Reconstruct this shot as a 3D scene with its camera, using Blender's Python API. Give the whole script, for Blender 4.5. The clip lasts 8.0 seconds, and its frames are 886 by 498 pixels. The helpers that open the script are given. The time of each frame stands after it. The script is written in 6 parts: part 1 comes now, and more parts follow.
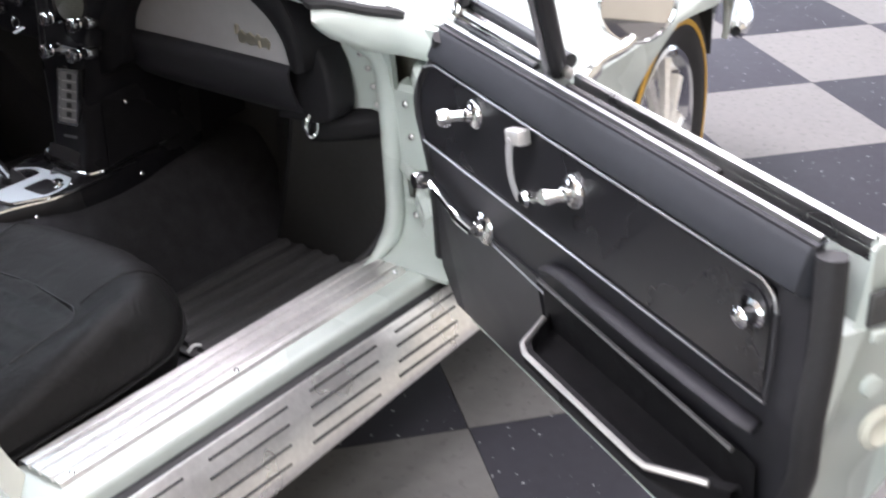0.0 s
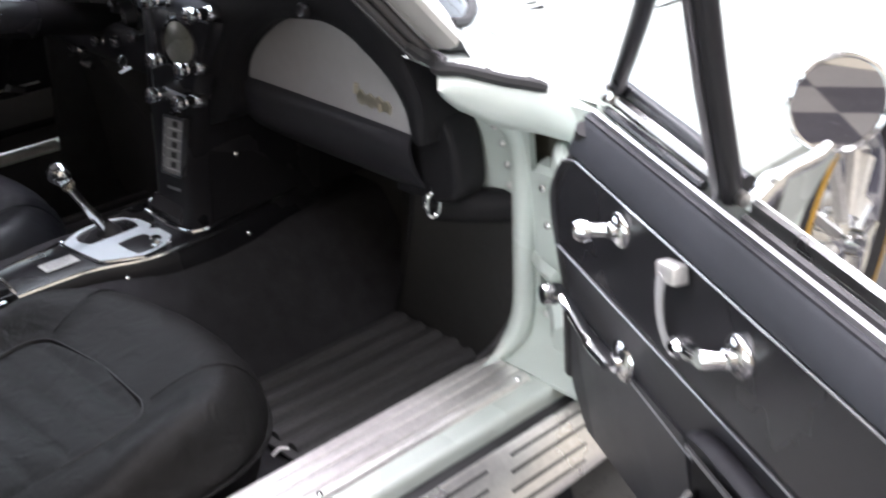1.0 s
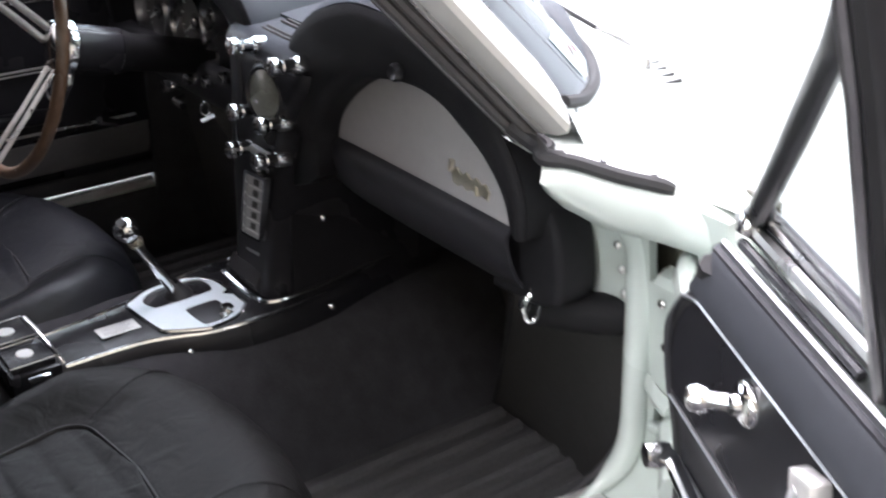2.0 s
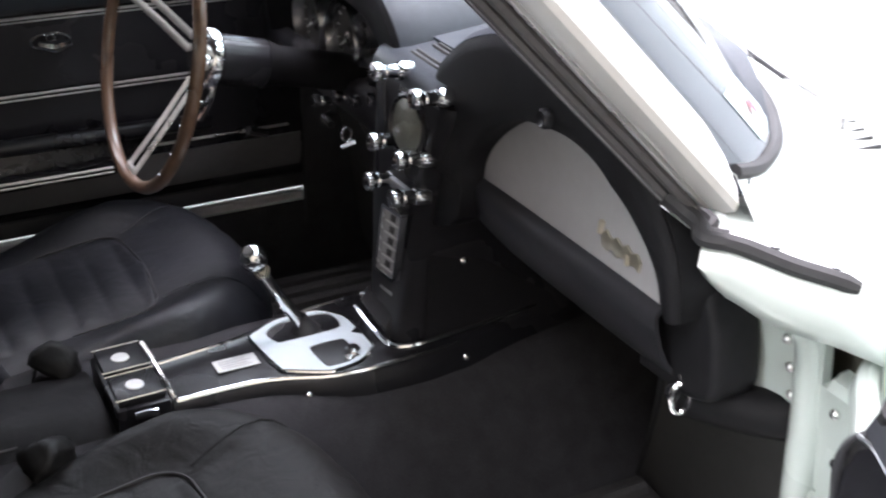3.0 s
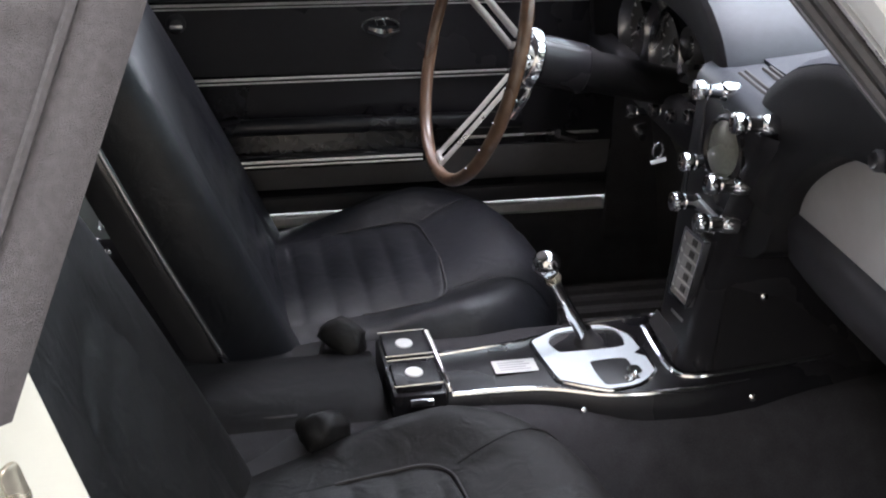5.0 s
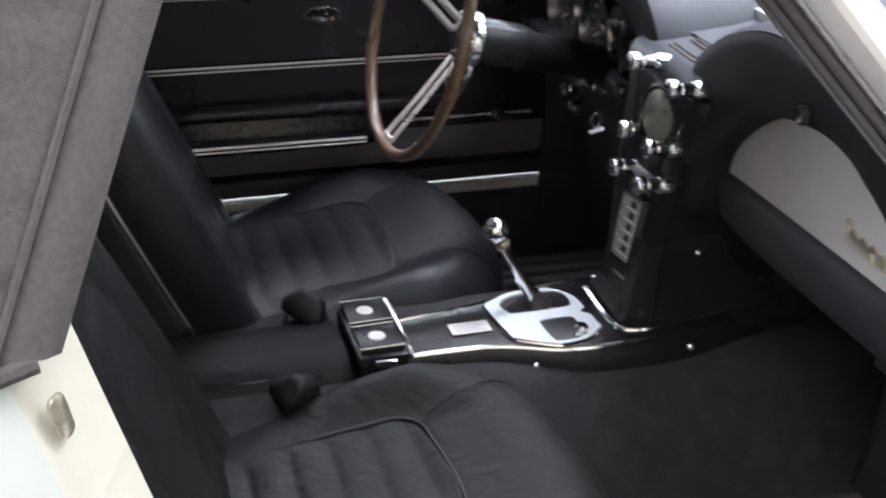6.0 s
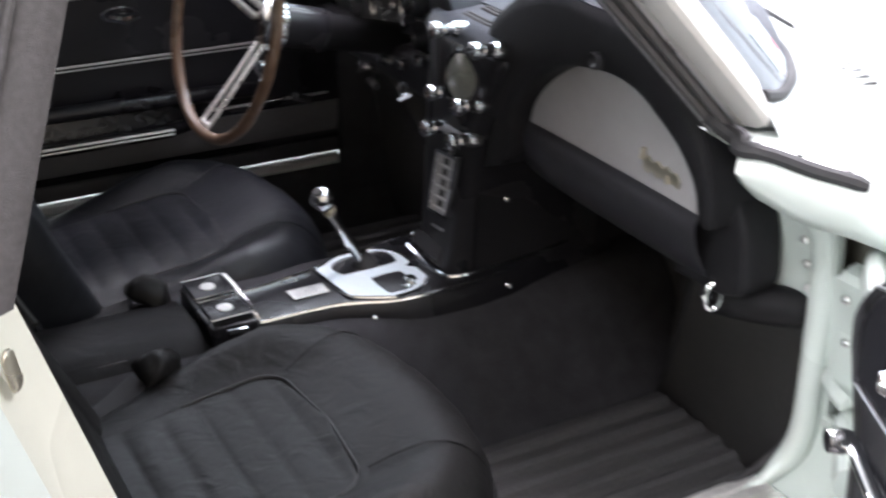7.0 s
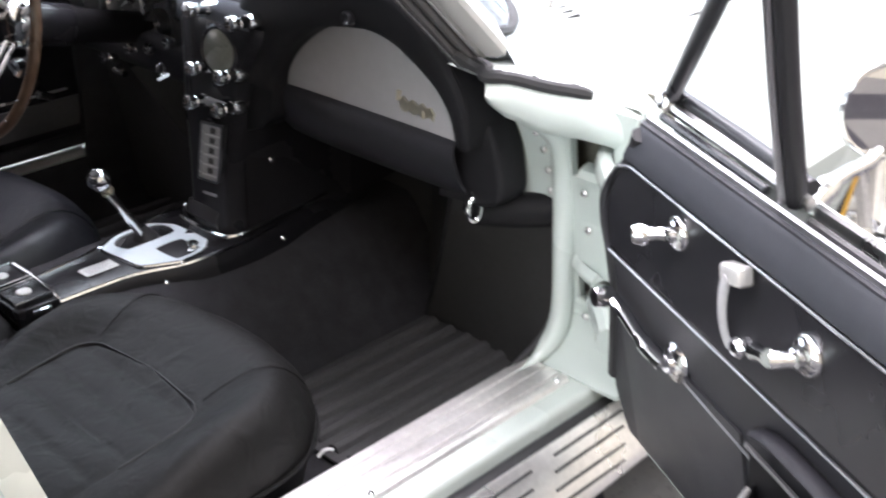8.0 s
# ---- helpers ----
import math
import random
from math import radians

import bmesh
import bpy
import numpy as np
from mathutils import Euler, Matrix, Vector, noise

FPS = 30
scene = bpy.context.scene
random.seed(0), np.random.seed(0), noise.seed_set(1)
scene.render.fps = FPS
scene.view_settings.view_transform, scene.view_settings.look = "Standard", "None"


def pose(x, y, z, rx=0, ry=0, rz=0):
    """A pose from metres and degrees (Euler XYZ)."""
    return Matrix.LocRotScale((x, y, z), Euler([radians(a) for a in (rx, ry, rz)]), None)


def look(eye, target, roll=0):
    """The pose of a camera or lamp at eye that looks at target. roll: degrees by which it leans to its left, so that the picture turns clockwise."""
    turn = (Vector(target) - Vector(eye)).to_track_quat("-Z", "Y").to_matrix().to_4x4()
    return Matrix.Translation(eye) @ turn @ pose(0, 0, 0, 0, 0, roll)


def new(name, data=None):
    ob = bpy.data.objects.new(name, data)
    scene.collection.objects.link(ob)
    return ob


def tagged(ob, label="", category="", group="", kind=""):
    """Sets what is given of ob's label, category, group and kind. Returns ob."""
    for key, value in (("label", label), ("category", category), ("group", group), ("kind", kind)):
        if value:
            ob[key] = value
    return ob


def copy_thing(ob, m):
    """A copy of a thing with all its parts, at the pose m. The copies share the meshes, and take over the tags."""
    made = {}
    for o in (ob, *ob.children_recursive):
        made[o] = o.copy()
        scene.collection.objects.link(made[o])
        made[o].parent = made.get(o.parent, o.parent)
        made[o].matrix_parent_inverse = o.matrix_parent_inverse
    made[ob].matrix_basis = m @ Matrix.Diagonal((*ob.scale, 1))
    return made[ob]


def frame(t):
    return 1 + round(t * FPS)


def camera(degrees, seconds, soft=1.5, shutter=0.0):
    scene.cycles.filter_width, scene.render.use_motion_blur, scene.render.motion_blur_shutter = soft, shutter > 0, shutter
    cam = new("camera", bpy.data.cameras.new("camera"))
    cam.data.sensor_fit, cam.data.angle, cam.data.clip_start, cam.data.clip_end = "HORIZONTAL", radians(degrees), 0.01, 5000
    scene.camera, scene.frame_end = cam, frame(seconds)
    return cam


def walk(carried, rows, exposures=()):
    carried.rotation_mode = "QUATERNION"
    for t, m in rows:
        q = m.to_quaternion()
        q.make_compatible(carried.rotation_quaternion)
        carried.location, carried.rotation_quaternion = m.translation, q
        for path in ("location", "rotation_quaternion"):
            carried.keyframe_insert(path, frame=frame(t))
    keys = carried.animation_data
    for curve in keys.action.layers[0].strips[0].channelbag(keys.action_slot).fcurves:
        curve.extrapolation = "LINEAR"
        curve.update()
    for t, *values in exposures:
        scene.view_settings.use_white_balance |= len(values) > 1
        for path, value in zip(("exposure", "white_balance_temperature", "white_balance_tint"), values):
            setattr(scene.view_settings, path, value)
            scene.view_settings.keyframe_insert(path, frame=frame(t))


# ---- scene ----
cam = camera(40.1, 8.0, soft=2.0, shutter=0.6)
PATH = [
    (0, (-1.061, -0.924, 1.251), (0.359, 0.151, 0.341), -1.11),
    (0.5, (-0.943, -0.844, 1.244), (0.421, 0.309, 0.345), -0.92),
    (1, (-0.809, -0.754, 1.239), (0.456, 0.512, 0.348), -0.48),
    (1.5, (-0.680, -0.661, 1.232), (0.490, 0.701, 0.350), 0.10),
    (1.7, (-0.639, -0.634, 1.230), (0.508, 0.750, 0.353), 0.30),
    (2.8, (-0.466, -0.491, 1.229), (0.421, 1.068, 0.345), 0.86),
    (3, (-0.448, -0.472, 1.229), (0.395, 1.109, 0.341), 0.94),
    (3.5, (-0.428, -0.442, 1.229), (0.287, 1.199, 0.338), 1.25),
    (4, (-0.431, -0.428, 1.226), (0.151, 1.265, 0.334), 1.77),
    (4.5, (-0.438, -0.426, 1.226), (0.012, 1.305, 0.330), 2.07),
    (4.7, (-0.440, -0.426, 1.226), (-0.040, 1.316, 0.329), 2.04),
    (5.8, (-0.497, -0.510, 1.224), (-0.021, 1.217, 0.335), 1.95),
    (6, (-0.523, -0.524, 1.227), (0.016, 1.185, 0.338), 1.93),
    (6.5, (-0.587, -0.568, 1.229), (0.107, 1.087, 0.347), 1.39),
    (7, (-0.667, -0.619, 1.235), (0.232, 0.937, 0.355), 1.06),
    (7.5, (-0.771, -0.670, 1.242), (0.345, 0.739, 0.365), 0.43),
    (7.75, (-0.827, -0.694, 1.246), (0.389, 0.628, 0.367), 0.11),
    (8, (-0.883, -0.718, 1.250), (0.402, 0.534, 0.368), -0.22),
]
walk(cam, [(t, look(eye, target, roll)) for t, eye, target, roll in PATH], exposures=((0, -0.16), (1.5, 0.0), (3, 0.34), (4.5, 0.44), (6.5, 0.32), (8, 0.22)))


# ---- light: a closed showroom with a window front and ceiling panels ----
world = bpy.data.worlds.new("showroom_world")
scene.world = world
world.use_nodes = True
sky = world.node_tree.nodes.new("ShaderNodeTexSky")
sky.sky_type, sky.sun_disc, sky.sun_elevation, sky.sun_rotation = "NISHITA", False, radians(38), radians(60)
world.node_tree.links.new(sky.outputs[0], world.node_tree.nodes["Background"].inputs[0])
world.node_tree.nodes["Background"].inputs[1].default_value = 0.1


def area(name, m, sx, sy, watts, colour=(1, 1, 1)):
    data = bpy.data.lights.new(name, "AREA")
    data.shape, data.size, data.size_y, data.energy, data.color = "RECTANGLE", sx, sy, watts, colour
    ob = new(name, data)
    ob.matrix_basis = m
    return ob


ROOM = (-4.6, 7.6, -4.4, 6.2, 5.0)  # x0, x1, y0, y1, height
area("window_light", look((1.8, 6.05, 2.9), (1.8, 0, 1.6)), 7.6, 3.6, 310, (0.82, 0.83, 1.0))
LAMPS = [(x, y) for x in (-2.6, 1.5, 4.3) for y in (-2.6, -0.4, 2.2, 4.6)]
for lx, ly in LAMPS:
    area("ceiling_light_lamp", look((lx, ly, 4.9), (lx, ly, 0)), 2.4, 1.2, {-2.6: {-2.6: 64, -0.4: 52, 2.2: 130, 4.6: 95}, 1.5: {-2.6: 38, -0.4: 60, 2.2: 410, 4.6: 70}, 4.3: {-2.6: 4, -0.4: 4, 2.2: 85, 4.6: 60}}[lx][ly], (0.978, 0.876, 0.998))


# ---- materials ----
def material(name, colour, rough=0.5, metal=0.0, vary=0.12, scale=30.0, bump=0.0, bump_scale=200.0, coat=0.0, spec=0.5, island=0.0, fine=0.0, rough_vary=0.1):
    """A surface with colour variation at two scales, uneven gloss and fine relief, in object metres."""
    m = bpy.data.materials.new(name)
    m.use_nodes = True
    nt = m.node_tree
    b = nt.nodes["Principled BSDF"]
    geo = nt.nodes.new("ShaderNodeNewGeometry")
    big = nt.nodes.new("ShaderNodeTexNoise")
    big.inputs["Scale"].default_value, big.inputs["Detail"].default_value = scale * 0.2, 4
    small = nt.nodes.new("ShaderNodeTexNoise")
    small.inputs["Scale"].default_value, small.inputs["Detail"].default_value = scale * 4, 3
    for n in (big, small):
        nt.links.new(geo.outputs["Position"], n.inputs["Vector"])
    add = nt.nodes.new("ShaderNodeMath")
    add.operation = "ADD"
    nt.links.new(big.outputs[0], add.inputs[0])
    nt.links.new(small.outputs[0], add.inputs[1])
    ramp = nt.nodes.new("ShaderNodeMapRange")
    ramp.inputs["From Min"].default_value, ramp.inputs["From Max"].default_value = 0.6, 1.4
    ramp.inputs["To Min"].default_value, ramp.inputs["To Max"].default_value = 1 - vary, 1 + vary
    nt.links.new(add.outputs[0], ramp.inputs["Value"])
    value = ramp.outputs[0]
    if island:
        info = nt.nodes.new("ShaderNodeObjectInfo")
        span = nt.nodes.new("ShaderNodeMapRange")
        span.inputs["To Min"].default_value, span.inputs["To Max"].default_value = 1 - island, 1 + island
        nt.links.new(info.outputs["Random"], span.inputs["Value"])
        mul = nt.nodes.new("ShaderNodeMath")
        mul.operation = "MULTIPLY"
        nt.links.new(value, mul.inputs[0])
        nt.links.new(span.outputs[0], mul.inputs[1])
        value = mul.outputs[0]
    tint = nt.nodes.new("ShaderNodeMix")
    tint.data_type, tint.blend_type = "RGBA", "MULTIPLY"
    tint.inputs["Factor"].default_value = 1.0
    tint.inputs["A"].default_value = (*colour, 1)
    comb = nt.nodes.new("ShaderNodeCombineColor")
    for k in range(3):
        nt.links.new(value, comb.inputs[k])
    nt.links.new(comb.outputs[0], tint.inputs["B"])
    nt.links.new(tint.outputs["Result"], b.inputs["Base Color"])
    rr = nt.nodes.new("ShaderNodeMapRange")
    rr.inputs["From Min"].default_value, rr.inputs["From Max"].default_value = 0.3, 0.7
    rr.inputs["To Min"].default_value, rr.inputs["To Max"].default_value = max(0.02, rough - rough_vary), min(1, rough + rough_vary)
    nt.links.new(big.outputs[0], rr.inputs["Value"])
    nt.links.new(rr.outputs[0], b.inputs["Roughness"])
    b.inputs["Metallic"].default_value = metal
    b.inputs["Specular IOR Level"].default_value = spec
    b.inputs["Coat Weight"].default_value = coat
    b.inputs["Coat Roughness"].default_value = 0.06
    if bump:
        tex = nt.nodes.new("ShaderNodeTexNoise")
        tex.inputs["Scale"].default_value, tex.inputs["Detail"].default_value = bump_scale, 3
        nt.links.new(geo.outputs["Position"], tex.inputs["Vector"])
        bp = nt.nodes.new("ShaderNodeBump")
        bp.inputs["Strength"].default_value, bp.inputs["Distance"].default_value = bump, 0.002
        nt.links.new(tex.outputs[0], bp.inputs["Height"])
        nt.links.new(bp.outputs[0], b.inputs["Normal"])
    return m


def speckled(name, base, fleck, share, scale, rough, island):
    """Vinyl floor tile with chips of a second colour."""
    m = material(name, base, rough, vary=0.1, scale=9, bump=0.08, bump_scale=300, island=island, spec=0.08)
    nt = m.node_tree
    b = nt.nodes["Principled BSDF"]
    old = b.inputs["Base Color"].links[0].from_socket
    geo = nt.nodes.new("ShaderNodeNewGeometry")
    v = nt.nodes.new("ShaderNodeTexNoise")
    v.inputs["Scale"].default_value, v.inputs["Detail"].default_value = scale, 2
    nt.links.new(geo.outputs["Position"], v.inputs["Vector"])
    gate = nt.nodes.new("ShaderNodeMapRange")
    gate.inputs["From Min"].default_value, gate.inputs["From Max"].default_value = share, share + 0.03
    nt.links.new(v.outputs[0], gate.inputs["Value"])
    mix = nt.nodes.new("ShaderNodeMix")
    mix.data_type = "RGBA"
    mix.inputs["B"].default_value = (*fleck, 1)
    nt.links.new(gate.outputs[0], mix.inputs["Factor"])
    nt.links.new(old, mix.inputs["A"])
    nt.links.new(mix.outputs["Result"], b.inputs["Base Color"])
    return m


def creased(m, scale, strength):
    """Adds soft creases and hollows to a surface's fine relief."""
    nt = m.node_tree
    b = nt.nodes["Principled BSDF"]
    fine = b.inputs["Normal"].links[0].from_socket
    geo = nt.nodes.new("ShaderNodeNewGeometry")
    tex = nt.nodes.new("ShaderNodeTexNoise")
    tex.inputs["Scale"].default_value, tex.inputs["Detail"].default_value, tex.inputs["Distortion"].default_value = scale, 2, 0.8
    nt.links.new(geo.outputs["Position"], tex.inputs["Vector"])
    bp = nt.nodes.new("ShaderNodeBump")
    bp.inputs["Strength"].default_value, bp.inputs["Distance"].default_value = strength, 0.006
    nt.links.new(tex.outputs[0], bp.inputs["Height"])
    nt.links.new(fine, bp.inputs["Normal"])
    nt.links.new(bp.outputs[0], b.inputs["Normal"])
    return m


def glow(name, colour, power):
    m = bpy.data.materials.new(name)
    m.use_nodes = True
    b = m.node_tree.nodes["Principled BSDF"]
    b.inputs["Base Color"].default_value = (*colour, 1)
    b.inputs["Emission Color"].default_value = (*colour, 1)
    b.inputs["Emission Strength"].default_value = power
    return m


def clear(name, colour=(0.93, 0.97, 0.96), ior=1.5):
    """Thin glass: see-through with a surface reflection."""
    m = bpy.data.materials.new(name)
    m.use_nodes = True
    nt = m.node_tree
    nt.nodes.remove(nt.nodes["Principled BSDF"])
    out = nt.nodes["Material Output"]
    t, g, mix, fr = (nt.nodes.new("ShaderNode" + k) for k in ("BsdfTransparent", "BsdfGlossy", "MixShader", "Fresnel"))
    t.inputs[0].default_value = (*colour, 1)
    g.inputs["Roughness"].default_value = 0.02
    fr.inputs[0].default_value = ior
    nt.links.new(fr.outputs[0], mix.inputs[0])
    nt.links.new(t.outputs[0], mix.inputs[1])
    nt.links.new(g.outputs[0], mix.inputs[2])
    nt.links.new(mix.outputs[0], out.inputs[0])
    return m


PAINT = material("mint_paint", (0.59, 0.655, 0.615), 0.28, vary=0.03, coat=0.9, scale=6, rough_vary=0.05)
# Body paint on the pillars, with warm reflected light mixed into the colour.
PILLAR = material("body_paint_warm_reflection", (0.70, 0.685, 0.655), 0.3, vary=0.04, coat=0.6, scale=8)
CREAM = material("cream_jamb_paint", (0.66, 0.67, 0.58), 0.35, vary=0.04, coat=0.5, scale=8)
CHROME = material("chrome", (0.82, 0.83, 0.84), 0.1, 1.0, vary=0.05, rough_vary=0.05)
ALUMINIUM = material("brushed_aluminium", (0.72, 0.72, 0.71), 0.32, 1.0, vary=0.08, scale=40, rough_vary=0.12)
WORN = material("worn_aluminium", (0.88, 0.87, 0.85), 0.38, 0.75, vary=0.12, scale=25, rough_vary=0.15, bump=0.05, bump_scale=90)
PADVINYL = material("charcoal_pad_vinyl", (0.036, 0.039, 0.046), 0.60, vary=0.12, scale=20, bump=0.25, bump_scale=900, spec=0.30)
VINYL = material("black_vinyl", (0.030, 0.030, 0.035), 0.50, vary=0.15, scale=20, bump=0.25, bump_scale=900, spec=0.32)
# Passenger copy of the seat leather, darker and duller to cut its light.
DIMSEAT = creased(material("dimmed_black_leather", (0.0094, 0.0094, 0.0094), 0.46, vary=0.3, scale=18, bump=0.35, bump_scale=700, rough_vary=0.14, spec=0.22), 26, 0.5)
# Driver copy; the bluish window sheen is put into its colour.
SEAT = creased(material("black_leather", (0.0110, 0.0125, 0.0160), 0.40, vary=0.25, scale=18, bump=0.3, bump_scale=700, rough_vary=0.10, spec=0.44), 26, 0.35)
# Dash vinyl with the blue-grey top light put into its colour.
PADTOP = material("dash_vinyl_top_light", (0.048, 0.056, 0.068), 0.46, vary=0.12, scale=20, bump=0.2, bump_scale=900, spec=0.4)
CARPET = material("black_carpet", (0.051, 0.051, 0.055), 0.95, vary=0.35, scale=160, bump=1.0, bump_scale=1400, spec=0.15)
MAT = material("ribbed_rubber_mat", (0.078, 0.078, 0.079), 0.75, vary=0.2, scale=40, bump=0.4, bump_scale=500, spec=0.3)
GLOSS = material("gloss_black", (0.05, 0.05, 0.053), 0.18, vary=0.1, scale=20, coat=0.4)
SATIN = material("satin_black_metal", (0.019, 0.019, 0.022), 0.28, vary=0.15, scale=25, spec=0.36)
CONSOLE = material("console_black", (0.014, 0.014, 0.016), 0.26, vary=0.12, scale=20, bump=0.15, bump_scale=700, spec=0.3)
# Same dash vinyl, darker; shade of the upright faces is in the colour.
DASH = material("dash_vinyl_shaded", (0.0165, 0.0165, 0.0185), 0.54, vary=0.15, scale=25, bump=0.3, bump_scale=800, spec=0.15)
# Dull vinyl made darker for parts in shade; the shade is in the colour.
TUNNEL = creased(material("dull_shaded_vinyl", (0.010, 0.010, 0.011), 0.55, vary=0.2, scale=30, bump=0.3, bump_scale=800, spec=0.16), 20, 0.5)
RUBBER = material("black_rubber", (0.026, 0.026, 0.028), 0.6, vary=0.15, scale=40)
# Lighter grey than the other black rubber.
SEALGREY = material("grey_seal_rubber", (0.085, 0.080, 0.080), 0.5, vary=0.2, scale=40)
STRAP = material("grey_strap", (0.42, 0.42, 0.43), 0.5, vary=0.1, scale=40)
FRAME = material("dark_satin_frame", (0.022, 0.022, 0.025), 0.36, vary=0.15, scale=25, spec=0.45)
GREYTRIM = material("grey_vinyl_trim", (0.036, 0.036, 0.041), 0.42, vary=0.1, scale=25, bump=0.2, bump_scale=900)
LOWERTRIM = material("grey_lower_trim", (0.105, 0.105, 0.107), 0.4, vary=0.12, scale=25, bump=0.2, bump_scale=900)
GLOVE = material("grey_metallic_panel", (0.47, 0.47, 0.48), 0.48, 0.10, vary=0.05, scale=16, rough_vary=0.08)
SOFT = material("grey_canvas", (0.092, 0.088, 0.089), 0.85, vary=0.24, scale=45, bump=0.8, bump_scale=1200, spec=0.2)
WOOD = material("walnut_rim", (0.13, 0.078, 0.05), 0.3, vary=0.35, scale=14, coat=0.5)
PLATE = material("pale_painted_plate", (0.60, 0.68, 0.72), 0.35, vary=0.04, scale=20)
WHITE = material("white_enamel", (0.72, 0.73, 0.72), 0.4, vary=0.05)
DIAL = material("dial_face", (0.045, 0.045, 0.045), 0.5, vary=0.1)
GAUGERIM = material("dark_chrome", (0.34, 0.34, 0.35), 0.26, 1.0, vary=0.1, scale=40)
LENS = material("hazy_lens", (0.16, 0.165, 0.14), 0.25, vary=0.25, scale=60, coat=0.5)
# Darker, glossier copy of the door vinyl; the far side's shade is in it.
FARVINYL = material("shaded_door_vinyl", (0.013, 0.013, 0.016), 0.27, vary=0.15, scale=20, bump=0.12, bump_scale=900, spec=0.5)
TYRE = material("tyre_rubber", (0.028, 0.028, 0.03), 0.75, vary=0.2, scale=40, bump=0.3, bump_scale=300)
SATINTAN = material("warm_satin_moulding", (0.68, 0.66, 0.62), 0.34, 0.6, vary=0.08, scale=30)
GOLD = material("gold_stripe", (0.70, 0.40, 0.05), 0.6, vary=0.1)
BRASS = material("pale_gold_script", (0.62, 0.585, 0.47), 0.3, 0.8, vary=0.1)
DARK = material("shadow_steel", (0.065, 0.066, 0.066), 0.7, vary=0.2)
# Dark olive for the hinge pockets; the recess shade is in this colour.
POCKET = material("olive_pocket_shade", (0.150, 0.145, 0.118), 0.7, vary=0.25, scale=30)
KICK = material("kick_panel_vinyl", (0.054, 0.053, 0.052), 0.7, vary=0.15, scale=30, bump=0.4, bump_scale=600, spec=0.3)
TILE_PALE = speckled("pale_vinyl_tile", (0.155, 0.150, 0.145), (0.130, 0.126, 0.122), 0.62, 55, 0.62, 0.06)
TILE_DARK = speckled("dark_speckled_tile", (0.039, 0.038, 0.046), (0.42, 0.42, 0.42), 0.70, 75, 0.62, 0.12)
GROUT = material("tile_joint", (0.05, 0.05, 0.05), 0.9)
WALL = material("showroom_wall", (0.70, 0.70, 0.68), 0.8, vary=0.05, scale=3, bump=0.1, bump_scale=60)
CEILING = material("ceiling_board", (0.78, 0.78, 0.77), 0.9, vary=0.04, scale=5, bump=0.15, bump_scale=80)
TAN = material("tan_wall_paint", (0.42, 0.380, 0.305), 0.8, vary=0.05, scale=3, bump=0.1, bump_scale=60)
STICKER = material("pale_blue_sticker", (0.62, 0.78, 0.80), 0.5, vary=0.04)
RED = material("red_print", (0.65, 0.09, 0.12), 0.5, vary=0.05)
GLASS = clear("clear_glass", (0.78, 0.845, 0.855), 1.52)
VENTGLASS = clear("quarter_glass", (0.96, 0.98, 0.99), 1.02)
MOULDING = material("dull_chrome_moulding", (0.46, 0.46, 0.47), 0.36, 1.0, vary=0.1, scale=40)
# Glow behind the added west opening.
DAY = glow("daylight_backdrop", (0.86, 0.95, 1.0), 5.0)
NORTHDAY = glow("hazy_daylight_backdrop", (0.84, 0.94, 1.0), 2.3)
SHADE = glow("shaded_daylight_backdrop", (0.82, 0.90, 1.0), 2.6)
LAMP = glow("lamp_diffuser", (0.96, 0.97, 1.0), 5.8)
MIRROR = material("mirror_glass", (0.9, 0.9, 0.9), 0.02, 1.0, vary=0.0, rough_vary=0.0)


# ---- building helpers ----
def finish(ob, angle=38):
    me = ob.data
    me.polygons.foreach_set("use_smooth", [True] * len(me.polygons))
    me.set_sharp_from_angle(angle=radians(angle))
    return ob


def thing(name, at, label, category, group="", kind=""):
    ob = new(name)
    ob.empty_display_size = 0.05
    ob.matrix_basis = at if isinstance(at, Matrix) else Matrix.Translation(at)
    return tagged(ob, label, category, group, kind)




def part(name, bm, mat, parent=None, label="", angle=38, recalc=True):
    """One mesh object from a bmesh in world coordinates, under a thing or a part."""
    if recalc:
        bmesh.ops.recalc_face_normals(bm, faces=bm.faces)
    me = bpy.data.meshes.new(name)
    bm.to_mesh(me)
    bm.free()
    me.materials.append(mat)
    ob = new(name, me)
    if parent:
        ob.parent = parent
        root = parent
        while root.parent:
            root = root.parent
        ob.matrix_parent_inverse = root.matrix_basis.inverted() if parent == root else Matrix.Identity(4)
    if label:
        ob["label"] = label
    return finish(ob, angle)


def box(lo, hi, bevel=0.0, seg=2, m=None):
    bm = bmesh.new()
    bmesh.ops.create_cube(bm, size=1)
    for v in bm.verts:
        v.co = Vector([(lo[k] + hi[k]) / 2 + v.co[k] * (hi[k] - lo[k]) for k in range(3)])
    if bevel:
        bmesh.ops.bevel(bm, geom=bm.edges[:], offset=bevel, segments=seg, affect="EDGES", profile=0.5)
    if m:
        bm.transform(m)
    return bm


